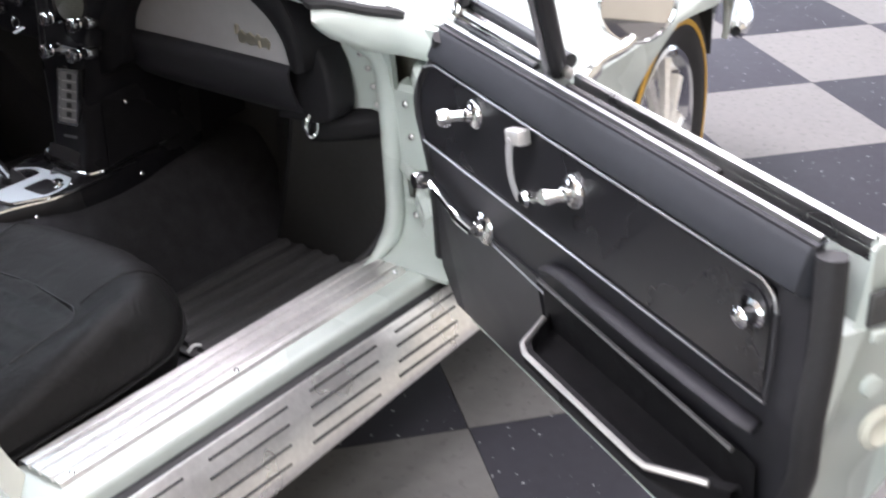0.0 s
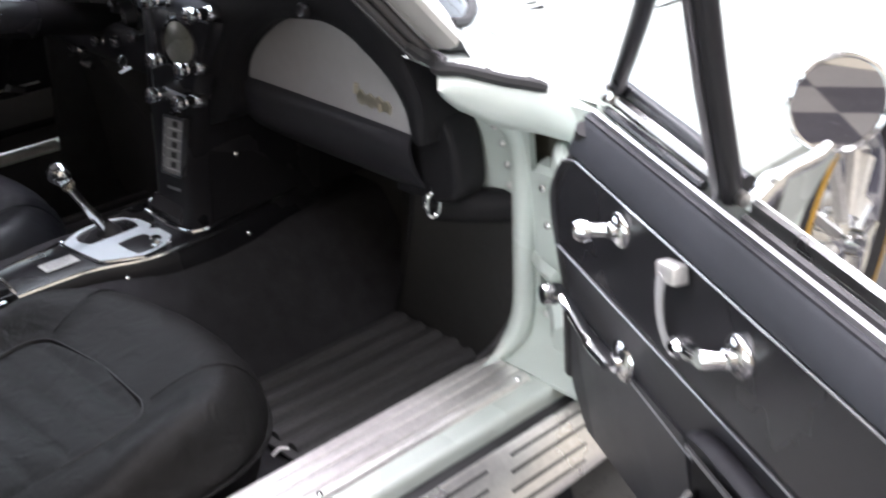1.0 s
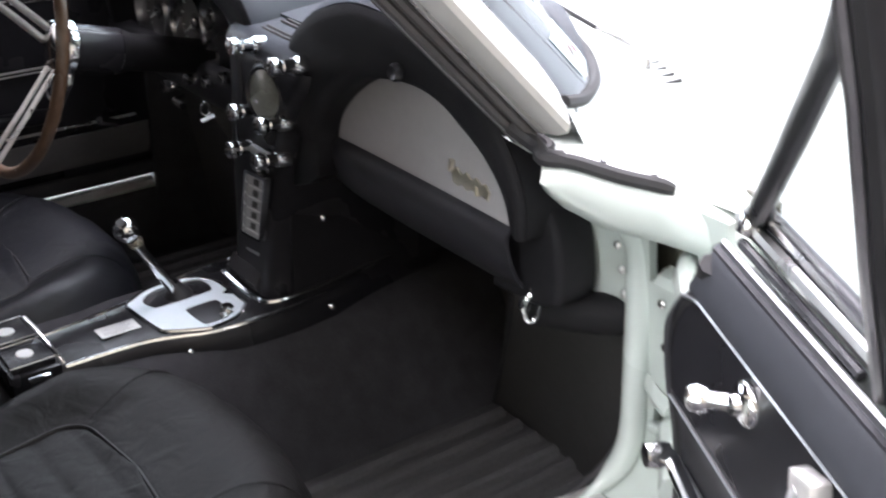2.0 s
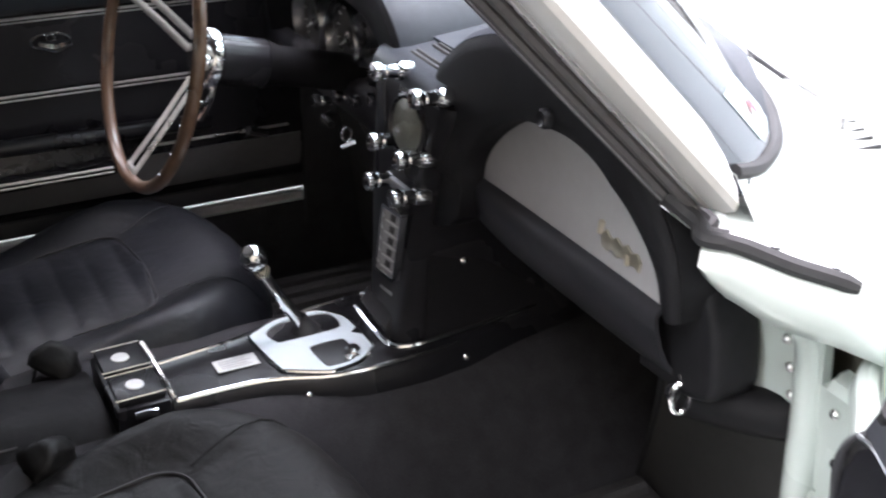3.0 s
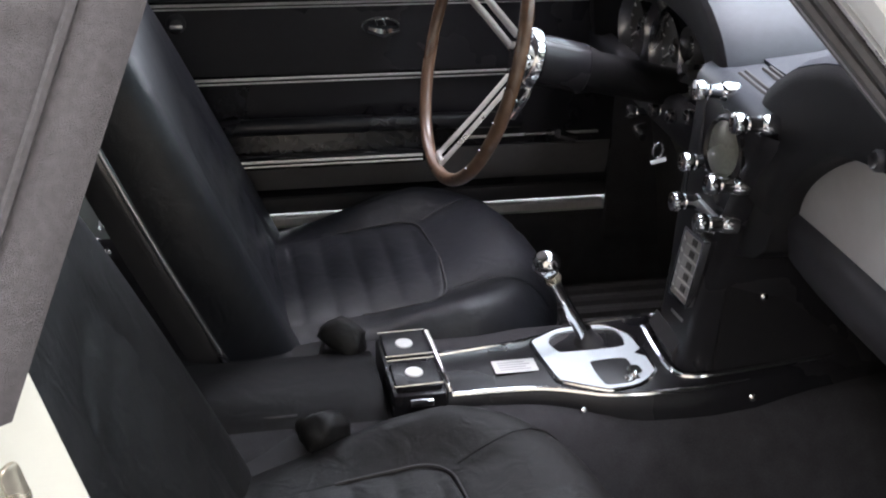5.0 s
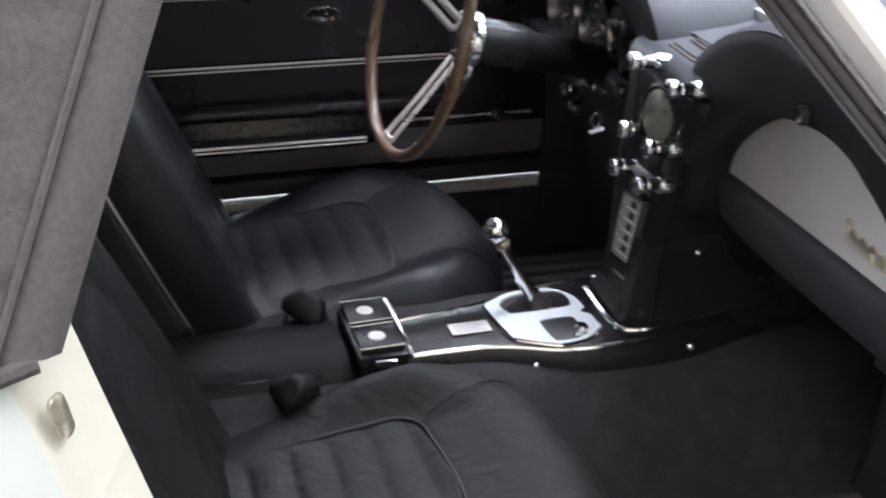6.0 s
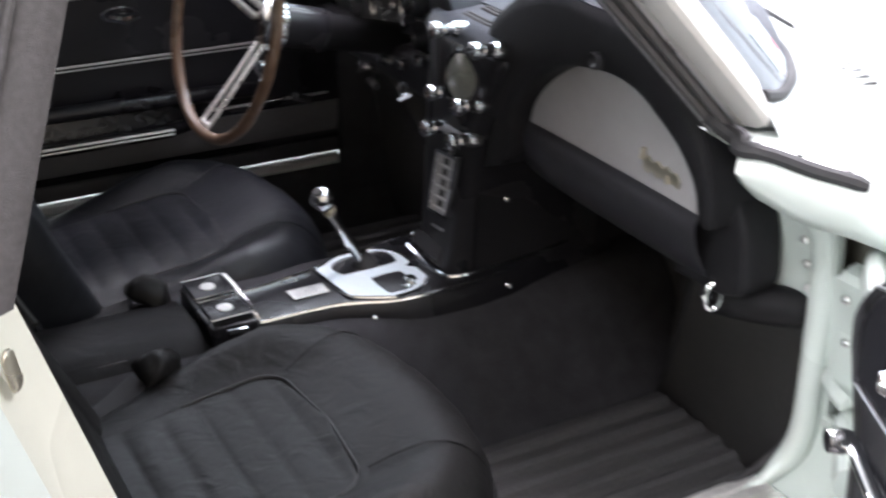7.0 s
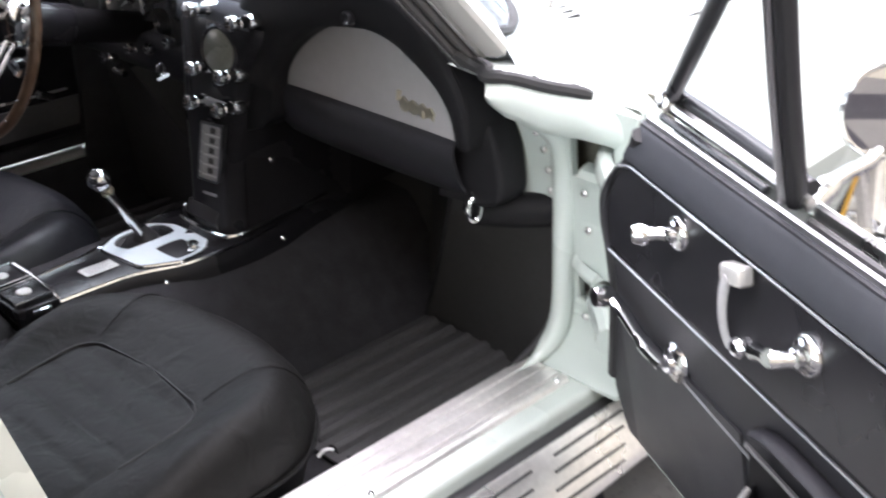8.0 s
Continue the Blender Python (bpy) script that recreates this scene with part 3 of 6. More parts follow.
def pillar(side):
    """Windscreen pillar: one cross-section (y, z) at x 0.2, carried up the slope."""
    f = (lambda p: Vector(p)) if side == 0 else (lambda p: Vector((p[0], 2 * CY - p[1], p[2])))
    up = Vector((-0.30, 0.020, 0.306))

    def along(y, z, t):
        return f(Vector((0.2, y, z)) + up * t)

    steps = (-0.04, 0.1, 0.35, 0.7, 1.1)
    body = [(0.286, 0.8085), (0.272, 0.806), (0.254, 0.809), (0.241, 0.8155), (0.2375, 0.824), (0.243, 0.838), (0.262, 0.858), (0.292, 0.878), (0.322, 0.891), (0.338, 0.894), (0.346, 0.888), (0.346, 0.82), (0.318, 0.812)]
    part("pillar", sheet([[along(y, z, t) for y, z in body] for t in steps], closed_u=True), PILLAR, screen, "windscreen pillar with warm reflected light in its paint")
    bed = [(0.3195, 0.790), (0.3185, 0.7835), (0.3155, 0.7815), (0.290, 0.800), (0.282, 0.8065), (0.296, 0.818), (0.316, 0.812)]
    part("seal_channel", sheet([[along(y, z, t) for y, z in bed] for t in steps], closed_u=True), SATIN, screen, "black seal channel")
    part("pillar_trim", sheet([[along(y, z, t) for y, z in ((0.284, 0.8045), (0.280, 0.8035), (0.2755, 0.8045), (0.272, 0.8062))] for t in steps], 0.003), SATINTAN, screen, "warm satin pillar moulding")
    part("trim_line", tube([along(0.2835, 0.8050, t) for t in steps], 0.0030, 6), ALUMINIUM, screen)
    for y, z, r in ((0.2925, 0.7975, 0.0062), (0.3060, 0.7880, 0.0062)):
        part("pillar_seal", tube([along(y, z, t) for t in steps], r, 8), SEALGREY, screen, "black rubber door seal")
    part("inner_trim", tube([along(0.3165, 0.7825, t) for t in steps], 0.0034, 8), SEALGREY, screen)
    part("inner_trim_line", tube([along(0.3140, 0.7805, t) for t in steps], 0.0012, 6), MOULDING, screen)


pillar(0)
pillar(1)
for y in (0.396, 1.05):
    wiper = thing("windscreen_wiper", (0.485, y, 0.787), "thin bright windscreen wiper resting on the cowl", "wiper", "windscreen wipers")
    part("spindle", lathe([(0.007, 0), (0.006, 0.014), (0, 0.017)], Matrix.Translation((0.485, y, 0.782)), 14), CHROME, wiper)
    part("arm", tube(smooth_path([(0.485, y, 0.800), (0.468, y + 0.12, 0.826), (0.50, y + 0.30, 0.842)], 4), 0.0032, 6), ALUMINIUM, wiper)
    part("blade", tube(smooth_path([(0.455, y + 0.06, 0.8235), (0.492, y + 0.26, 0.837), (0.515, y + 0.46, 0.846)], 4), 0.0022, 6, flat=1.4), RUBBER, wiper)

# door opening: cowl flange, hinge pillar, sill
flange = []
FL = smooth_path([(0.196, 0.258, 0.763), (0.218, 0.232, 0.763), (0.250, 0.195, 0.752), (0.290, 0.156, 0.740), (0.330, 0.115, 0.712), (0.352, 0.080, 0.668)], 5)
for i, p in enumerate(FL):
    d = (FL[min(i + 1, len(FL) - 1)] - FL[max(i - 1, 0)]).normalized()
    out_ = Vector((-d.y, d.x, 0)).normalized()
    if out_.x > 0:
        out_ = -out_
    w = lerp([(0, 0.35), (4, 0.8), (8, 1.0), (15, 1.0), (len(FL) - 1, 0.8)], i)
    flange.append([p - out_ * 0.17 + Vector((0, 0, -0.012)), p - out_ * 0.10 + Vector((0, 0, 0.006)), p - out_ * 0.055 + Vector((0, 0, 0.012)), p - out_ * 0.025 + Vector((0, 0, 0.012)), p + Vector((0, 0, 0.006)), p + out_ * 0.010 - Vector((0, 0, 0.010)), p + out_ * 0.012 - Vector((0, 0, 0.030)) * w, p + out_ * 0.002 - Vector((0, 0, 0.052)) * w, p - out_ * 0.03 - Vector((0, 0, 0.058)) * w])
FLX = [(0.080, 0.366), (0.115, 0.342), (0.156, 0.302), (0.195, 0.262), (0.235, 0.227), (0.276, 0.205), (0.42, 0.205)]
patch = []
for y in (0.095, 0.12, 0.145, 0.17, 0.20, 0.23, 0.26, 0.29, 0.32, 0.36, 0.40):
    z = lerp(FENDER[0.345], y)
    a = lerp(FLX, y)
    patch.append([(a + (0.40 - a) * q, y, z + dz) for q, dz in ((0.0, 0.004), (0.3, 0.005), (0.6, 0.005), (0.85, 0.003), (1.0, -0.006))])
part("cowl_corner", sheet(patch), PAINT, car, "mint cowl corner beside the windscreen", angle=60)
part("cowl_flange", sheet(flange), PAINT, car, "rounded mint paint round the door opening", angle=60)
part("flange_seal", tube([p + Vector((-0.002, 0.004, 0.010)) for p in FL[1:16]], [0.006] + [0.0085] * 13 + [0.006], 8), RUBBER, car, "black rubber strip on the door opening")
for dx, r in ((0.0, 0.0085), (0.013, 0.0070)):
    part("corner_seal", tube(smooth_path([(0.190 + dx, 0.305, 0.797), (0.202 + dx, 0.290, 0.784), (0.204 + dx, 0.272, 0.778), FL[1] + Vector((-0.002 + dx * 0.6, 0.004 + dx * 0.6, 0.011)), FL[4] + Vector((-0.002 + dx * 0.6, 0.004 + dx * 0.6, 0.010))], 4), r, 8), RUBBER, car, "black corner seal")
screw(FL[8] + Vector((0.006, 0.006, 0.018)), (0, 0, 1), 0.005, car)
screw(FL[13] + Vector((0.004, 0.008, 0.018)), (0, 0, 1), 0.005, car)

# hinge pillar face with two hinge pockets
def post(y, z):
    """x of the hinge pillar's rear face."""
    return 0.352 - 0.06 * (z - 0.33) / 0.37 * 0.75


def post_quad(y0, y1, z0, z1, dx=0.0):
    return [(post(y0, z0) + dx, y0, z0), (post(y1, z0) + dx, y1, z0), (post(y1, z1) + dx, y1, z1), (post(y0, z1) + dx, y0, z1)]


hinge_post = bmesh.new()
for y0, y1, z0, z1 in ((0.10, 0.235, 0.31, 0.425), (0.10, 0.235, 0.482, 0.618), (0.10, 0.235, 0.682, 0.73), (0.10, 0.138, 0.425, 0.482), (0.203, 0.235, 0.425, 0.482), (0.10, 0.138, 0.618, 0.682), (0.208, 0.235, 0.618, 0.682)):
    a = [hinge_post.verts.new(p) for p in post_quad(y0, y1, z0, z1)]
    b = [hinge_post.verts.new(p) for p in post_quad(y0, y1, z0, z1, 0.012)]
    hinge_post.faces.new(a)
    hinge_post.faces.new(b[::-1])
    for k in range(4):
        hinge_post.faces.new((a[k], b[k], b[(k + 1) % 4], a[(k + 1) % 4]))
part("hinge_pillar", hinge_post, PAINT, car, "mint painted hinge pillar")
# Lining sheet behind the openings, darkened to stand for their shade.
part("hinge_pillar_lining", box((0.366, 0.09, 0.30), (0.372, 0.25, 0.74)), POCKET, car, "olive hinge pocket with shade in its colour")
part("hinge_panel", prism(rounded(0, 0, 0.064, 0.135, 0.008), 0.006, Matrix.Translation((0.322, 0.196, 0.482)) @ Matrix(((0, -0.0, -1, 0), (-1, 0, 0, 0), (0, 1, 0, 0), (0, 0, 0, 1))) @ pose(0, 0, 0, -7, 0, 0), 0.002), PAINT, car)
part("panel_flange", sheet([[(0.3155, y, 0.613), (0.313, y, 0.622), (0.318, y, 0.629), (0.336, y, 0.634)] for y in (0.196, 0.170, 0.146, 0.130)], 0.003), PAINT, car, "folded top of the hinge panel")
part("panel_flange", sheet([[(0.326 - 0.022 * q, y, 0.500 - 0.004 * q), (0.322 - 0.032 * q, y, 0.489), (0.322 - 0.032 * q, y, 0.483), (0.334, y, 0.482)] for y, q in ((0.205, 0.05), (0.190, 0.35), (0.168, 0.75), (0.146, 1.0))], 0.003), PAINT, car, "folded foot of the hinge panel")
for z in (0.44, 0.64):
    part("hinge_arm", tube(smooth_path([(0.345, 0.17, z + 0.012), (0.30, 0.145, z + 0.016), (0.262, 0.105, z + 0.012), (0.23, 0.075, z + 0.012)], 4), 0.013, 8, flat=1.5), PAINT, car, "painted door hinge arm")
    part("hinge_leaf", box((0.325, 0.14, z - 0.018), (0.338, 0.20, z - 0.006), 0.003), PAINT, car)
for y, z in ((0.185, 0.60), (0.18, 0.545), (0.15, 0.505), (0.19, 0.40), (0.15, 0.395), (0.165, 0.36)):
    screw((post(y, z) - 0.005, y, z), (-1, 0, 0.1), 0.0055, car, "bolt", ALUMINIUM)
# rounded bead that frames the opening, down the pillar and into the sill
bead = smooth_path([(0.300, 0.268, 0.697), (0.314, 0.244, 0.676), (0.320, 0.231, 0.650), (0.323, 0.226, 0.59), (0.328, 0.226, 0.50), (0.333, 0.228, 0.41), (0.329, 0.233, 0.366), (0.314, 0.239, 0.341), (0.290, 0.242, 0.326), (0.24, 0.242, 0.314)], 5)
part("opening_bead", tube(bead, [0.0165] * 31 + [0.016, 0.0155, 0.015, 0.014, 0.013, 0.012, 0.011, 0.010, 0.009, 0.008, 0.007, 0.006, 0.006, 0.006, 0.006], 12), PAINT, car, "rounded pale edge of the door opening")
part("opening_seal", tube([p + Vector((0.004, 0.0165, 0.004)) for p in bead[12:]], 0.006, 8), RUBBER, car)
part("sill_corner", sheet([[(0.30, y, 0.3215), (0.318, y, 0.328), (0.334, y, 0.345), (0.343, y, 0.375), (0.346, y, 0.42)] for y in (0.10, 0.15, 0.20, 0.236)], 0.006, (0, 0, -1)), PAINT, car, "curved mint sill corner", angle=60)
# riveted plate between the bead and the dash end
part("rivet_plate", sheet([[(0.314 + dx, 0.226, z0), (0.312 + dx, 0.262, z0), (0.308 + dx, 0.306, z0)] for z0, dx in ((0.69, -0.004), (0.65, 0.0), (0.60, 0.006), (0.56, 0.010))], 0.004), PAINT, car, "mint plate with rivets")
for y, z, x in ((0.266, 0.668, 0.3075), (0.253, 0.646, 0.3095), (0.247, 0.617, 0.313), (0.244, 0.586, 0.317)):
    screw((x, y, z), (-1, -0.15, 0), 0.005, car, "rivet", ALUMINIUM)

# sills on both sides
def sill(side):
    f = (lambda y: y) if side == 0 else (lambda y: 2 * CY - y)
    if side == 0:
        xs = (-0.47, -0.40, 0.30, 0.36)
    else:
        xs = (-0.60, -0.40, 0.30, 0.36)
    prof = [(0.260, 0.15), (0.260, 0.305), (0.256, 0.318), (0.172, 0.3187), (0.1535, 0.3185), (0.1475, 0.3172), (0.1440, 0.3140), (0.1428, 0.308), (0.1425, 0.28), (0.146, 0.20), (0.152, 0.15)]
    part("sill", sheet([[(x, f(y), z) for y, z in prof] for x in xs], closed_u=True), PAINT, car, "mint painted door sill")
    part("sill_seal", sheet([[(x, f(y), z) for y, z in ((0.1424, 0.292), (0.138, 0.2945), (0.131, 0.2935), (0.125, 0.2905), (0.119, 0.2900), (0.112, 0.286))] for x in (-0.60, -0.2, 0.1, 0.338)], 0.006, (0, 0, -1)), RUBBER, car, "black rubber sill strip", angle=60)
    # ribbed aluminium tread plate
    rib = [(0.265, 0.3105), (0.2635, 0.3205), (0.259, 0.3252)]
    for y in (0.2405, 0.2195, 0.1945):
        rib += [(y + 0.0075, 0.3268), (y + 0.0022, 0.3262), (y + 0.0012, 0.3222), (y - 0.0012, 0.3222), (y - 0.0022, 0.3262), (y - 0.0075, 0.3268)]
    rib += [(0.1795, 0.3245), (0.1765, 0.3195)]
    ends = (-0.392, -0.37, 0.27, 0.292)
    part("tread_plate", sheet([[(x, f(y), z) for y, z in rib] for x in ends], 0.0025, (0, 0, -1)), WORN, car, "ribbed aluminium tread plate", angle=20)
    for x in (-0.37, -0.085, 0.272):
        screw((x, f(0.1835), 0.3262), (0, 0, 1), 0.0045, car)


sill(0)
sill(1)
# side exhaust cover with rows of slots
cover = thing("side_exhaust_cover", (-0.1, 0.1, 0.2), "bright aluminium side exhaust cover with rows of slots", "exhaust cover")
cprof = [(0.1205, 0.284), (0.1200, 0.2945), (0.1175, 0.2990), (0.1135, 0.2995), (0.1100, 0.2970), (0.1072, 0.2935), (0.104, 0.2915), (0.090, 0.2775), (0.077, 0.2615), (0.067, 0.2455), (0.0605, 0.2345), (0.0605, 0.2305), (0.066, 0.2275), (0.12, 0.222)]


def cover_row(x):
    """The cover's cross-section at x; its lower edge hangs a little lower towards the tail."""
    drop = 0.05 * (0.335 - x)
    return [(x, y, z - drop * min(1, max(0, (0.30 - z) / 0.07))) for y, z in cprof]


part("shell", sheet([cover_row(x) for x in (-0.62, -0.3, 0.0, 0.335)], 0.003), WORN, cover, "worn bright aluminium cover", angle=42)
part("end_cap", prism([(y, z) for _, y, z in cover_row(0.33)], 0.004, Matrix(((0, 0, 1, 0.3305), (1, 0, 0, 0), (0, 1, 0, 0), (0, 0, 0, 1)))), WORN, cover)
for g in range(5):
    for r_, (y, z, tilt) in enumerate(((0.1035, 0.2912, 45), (0.0905, 0.2780, 46), (0.0775, 0.2622, 51), (0.0680, 0.2472, 57))):
        x1 = 0.320 - 0.195 * g - 0.012 * r_
        part("slot", box((-0.15 / 2, -0.0022, -0.002), (0.15 / 2, 0.0022, 0.0012), 0.001, 1, Matrix.Translation((x1 - 0.075, y - 0.0005, z + 0.0004 - 0.05 * (0.41 - x1) * (0.30 - z) / 0.07)) @ pose(0, 0, 0, tilt, 0, 0)), DARK, cover)

# floor pan, carpets
pan = [(0.258, 0.302), (0.280, 0.288), (0.30, 0.20), (0.34, 0.178), (0.60, 0.178), (0.645, 0.195), (0.70, 0.29), (0.745, 0.352), (0.79, 0.366), (0.95, 0.366)]
carpet = thing("footwell_carpet", (0.1, CY, 0.17), "black loop carpet over floor and tunnel", "carpet", kind="structure")
part("passenger_floor", sheet([[(x, p.y, p.z) for p in smooth_path([(0, *q) for q in pan], 3)] for x in (-0.80, -0.3, 0.1, 0.3, 0.56)]), CARPET, carpet, recalc=False)
part("driver_floor", sheet([[(x, 2 * CY - p.y, p.z) for p in smooth_path([(0, *q) for q in pan], 3)] for x in (-0.80, -0.3, 0.1, 0.3, 0.56)]), CARPET, carpet, recalc=False)
# toe board: a slanted panel beside the sill, and the deeper footwell inboard of its edge
toe_low, toe_top = (Vector((0.466, 0.640, 0.175)), Vector((0.392, 0.250, 0.19))), (Vector((0.322, 0.436, 0.528)), Vector((0.334, 0.252, 0.560)))
toe, deep = [], []
for v in range(9):
    w = v / 8
    a_, b_ = toe_low[0].lerp(toe_top[0], w), toe_low[1].lerp(toe_top[1], w)
    toe.append([a_.lerp(b_, u / 8) + Vector((0.016 * math.sin(math.pi * u / 8) + 0.006 * math.sin(math.pi * w), 0, 0)) for u in range(9)])
    c_ = Vector((0.50, 0.665, 0.175)).lerp(Vector((0.53, 0.68, 0.60)), w)
    deep.append([a_.lerp(c_, u / 5) + Vector((0.02 * math.sin(math.pi * u / 5), 0, 0)) for u in range(6)])
for f_, mirrored in ((lambda p: p, False), (lambda p: Vector((p.x, 2 * CY - p.y, p.z)), True)):
    part("kick_panel", sheet([[f_(p) for p in r] for r in toe], 0.008, (1, 0, 0)), KICK, carpet, "" if mirrored else "dark brown-black kick panel")
    part("toe_board", sheet([[f_(p) for p in r] for r in deep], 0.008, (1, 0, 0)), KICK, carpet)
part("kick_edge", tube(smooth_path([r[0] + Vector((-0.002, 0, 0)) for r in toe[::2]], 4), 0.0035, 6), CARPET, carpet)
part("firewall", box((0.54, 0.2, 0.15), (0.555, 1.54, 0.66)), KICK, carpet)
part("rear_bulkhead", sheet([[(-0.62 - 0.28 * s, y, 0.17 + 0.62 * s) for y in (0.2, 0.55, 0.87, 1.2, 1.54)] for s in (0, 0.3, 0.6, 1.0)], 0.01), CARPET, carpet)
part("rear_deck", box((-1.3, 0.20, 0.74), (-0.86, 1.54, 0.76)), CARPET, carpet)
mat_ = thing("floor_mat", (0.3, 0.48, 0.185), "black ribbed rubber floor mat in the footwell", "floor mat")
part("mat_sheet", box((0.05, 0.325, 0.182), (0.455, 0.628, 0.188), 0.003), MAT, mat_)
for k in range(7):
    y = 0.352 + 0.041 * k
    part("rib", tube([(0.065, y, 0.1885), (0.445 - 0.02 * (k < 2), y, 0.1885)], 0.0120, 8, flat=0.9, up=(0, 0, 1)), MAT, mat_)
tagged(mat_, group="floor mats")
far_mat = copy_thing(mat_, Matrix.Translation((0.30, 1.26, 0.185)))
tagged(far_mat, "black ribbed rubber floor mat before the driver seat")
part("heel_clip", tube(smooth_path([(-0.030, 0.352, 0.268), (-0.020, 0.349, 0.276), (-0.008, 0.346, 0.272)], 3), 0.0034, 8, flat=0.6), WHITE, carpet, "small white clip")

# rear quarter of the passenger side: door shut face, flank and rear deck
shut = smooth_path([(-0.553, 0.245, 0.818), (-0.532, 0.241, 0.745), (-0.508, 0.239, 0.66), (-0.480, 0.237, 0.56), (-0.455, 0.235, 0.47), (-0.429, 0.232, 0.38), (-0.405, 0.232, 0.325)], 5)
face = []
for p in shut:
    face.append([p + Vector((-0.035, 0.010, 0)), p + Vector((-0.006, 0.003, 0)), p + Vector((0, -0.003, 0)), p + Vector((-0.020, -0.024, 0.0)), p + Vector((-0.036, -0.041, 0.0)), p + Vector((-0.044, -0.056, 0)), p + Vector((-0.066, -0.078, 0)), p + Vector((-0.085, -0.092, 0)), p + Vector((-0.12, -0.104, 0)), p + Vector((-0.22, -0.122, 0)), p + Vector((-0.42, -0.130, 0.0))])
part("door_shut_face", sheet([r[:6] for r in face], 0.006), CREAM, car, "cream painted door shut face", angle=50)
part("rear_quarter", sheet([r[5:] for r in face], 0.006), PAINT, car, "pale rear quarter panel", angle=50)
part("rear_shoulder", sheet([[Vector((x, y0 + dy, 0.815 + dz)) for dy, dz in ((0.0, 0.0), (0.012, 0.005), (0.05, 0.006), (0.14, 0.004), (0.35, 0.002))] for x, y0 in ((-0.60, 0.185), (-0.634, 0.153), (-0.67, 0.140), (-0.77, 0.122), (-0.98, 0.114))], 0.006), PAINT, car)
part("striker", prism(rounded(-0.020, -0.008, 0.020, 0.008, 0.0075), 0.005, Matrix.Translation((-0.562, 0.196, 0.758)) @ pose(0, 0, 0, 0, 0, 48) @ pose(0, 0, 0, 90, 0, 0) @ pose(0, 0, 0, 0, 0, 104), 0.003), BRASS, car, "worn brass door striker")

# soft top: the passenger-side sail panel and roof
top = thing("soft_top", (-0.8, CY, 0.8), "raised grey canvas soft top with stitched edge", "soft top")


def sail(t, s):
    """Canvas side: t from the door edge backwards, s from the belt up."""
    edge = Vector((-0.570, 0.184, 0.814)).lerp(Vector((-0.448, 0.304, 1.105)), s)
    rear = Vector((-1.20, 0.16, 0.815)).lerp(Vector((-1.05, 0.42, 1.12)), s)
    p = edge.lerp(rear, t)
    p.y -= 0.05 * math.sin(math.pi * min(1, t * 1.1)) * (1 - 0.3 * s)
    p.y += (0.0042 * math.sin(s * 46 + 3 * t + 0.9 * math.sin(11 * s)) + 0.0022 * math.sin(s * 83 - 5 * t)) * min(1, t * 9) * (0.6 + 0.4 * math.sin(7 * s + 1))
    p.z -= 0.012 * (1 - s) * math.sin(math.pi * min(1, t * 3))
    return p


part("sail_panel", sheet([[sail(t / 18, s / 40) for s in range(41)] for t in range(19)], 0.006), SOFT, top, "grey canvas side panel")
hem = [sail(0, s / 12) for s in range(13)]
part("edge_hem", sheet([[p + Vector((dx, dy, 0)) for p in hem] for dx, dy in ((0.014, 0.012), (0.016, -0.002), (0.006, -0.008), (-0.012, -0.009), (-0.022, -0.006))], 0.004), SOFT, top, "folded canvas edge")
part("edge_piping", tube([p + Vector((-0.026, -0.008, 0)) for p in hem], 0.0035, 6), SOFT, top)
part("lower_welt", tube([sail(t / 12, 0) + Vector((0, -0.004, -0.004)) for t in range(13)], 0.007, 8), SOFT, top)
part("seal_strip", tube([p + Vector((0.002, 0.014, 0)) for p in hem], 0.008, 8), RUBBER, top)
roof = []
header = screen_row(0.5)
for p in header:
    s = min(1, max(0, (p.y - header[0].y) / (header[-1].y - header[0].y)))
    y = 0.295 + (2 * CY - 0.59) * s
    z = 1.105 + 0.075 * math.sin(math.pi * s) ** 0.6
    roof.append([(p.x + 0.01, p.y, p.z + 0.018), (p.x - 0.10, (p.y + y) / 2, max(p.z + 0.03, z + 0.02)), (-0.35, y, z + 0.03), (-0.65, y, z + 0.025), (-1.05, y, z)])
part("roof_panel", sheet(roof, 0.008), SOFT, top)
part("sail_panel", sheet([[(lambda q: Vector((q.x, 2 * CY - q.y, q.z)))(sail(t / 8, s / 10)) for s in range(11)] for t in range(9)], 0.006), SOFT, top)
part("rear_curtain", sheet([[Vector((-1.20, 0.16, 0.80)).lerp(Vector((-1.05, 0.42, 1.12)), s / 4).lerp(Vector((-1.20, 2 * CY - 0.16, 0.80)).lerp(Vector((-1.05, 2 * CY - 0.42, 1.12)), s / 4), t / 6) - Vector((0.12 * math.sin(math.pi * t / 6), 0, 0)) for t in range(7)] for s in range(5)], 0.006), SOFT, top)
part("side_rail", tube([(-0.455, 0.296, 1.107), (-0.2, 0.30, 1.13), (-0.06, 0.318, 1.125)], 0.02, 8), SOFT, top)

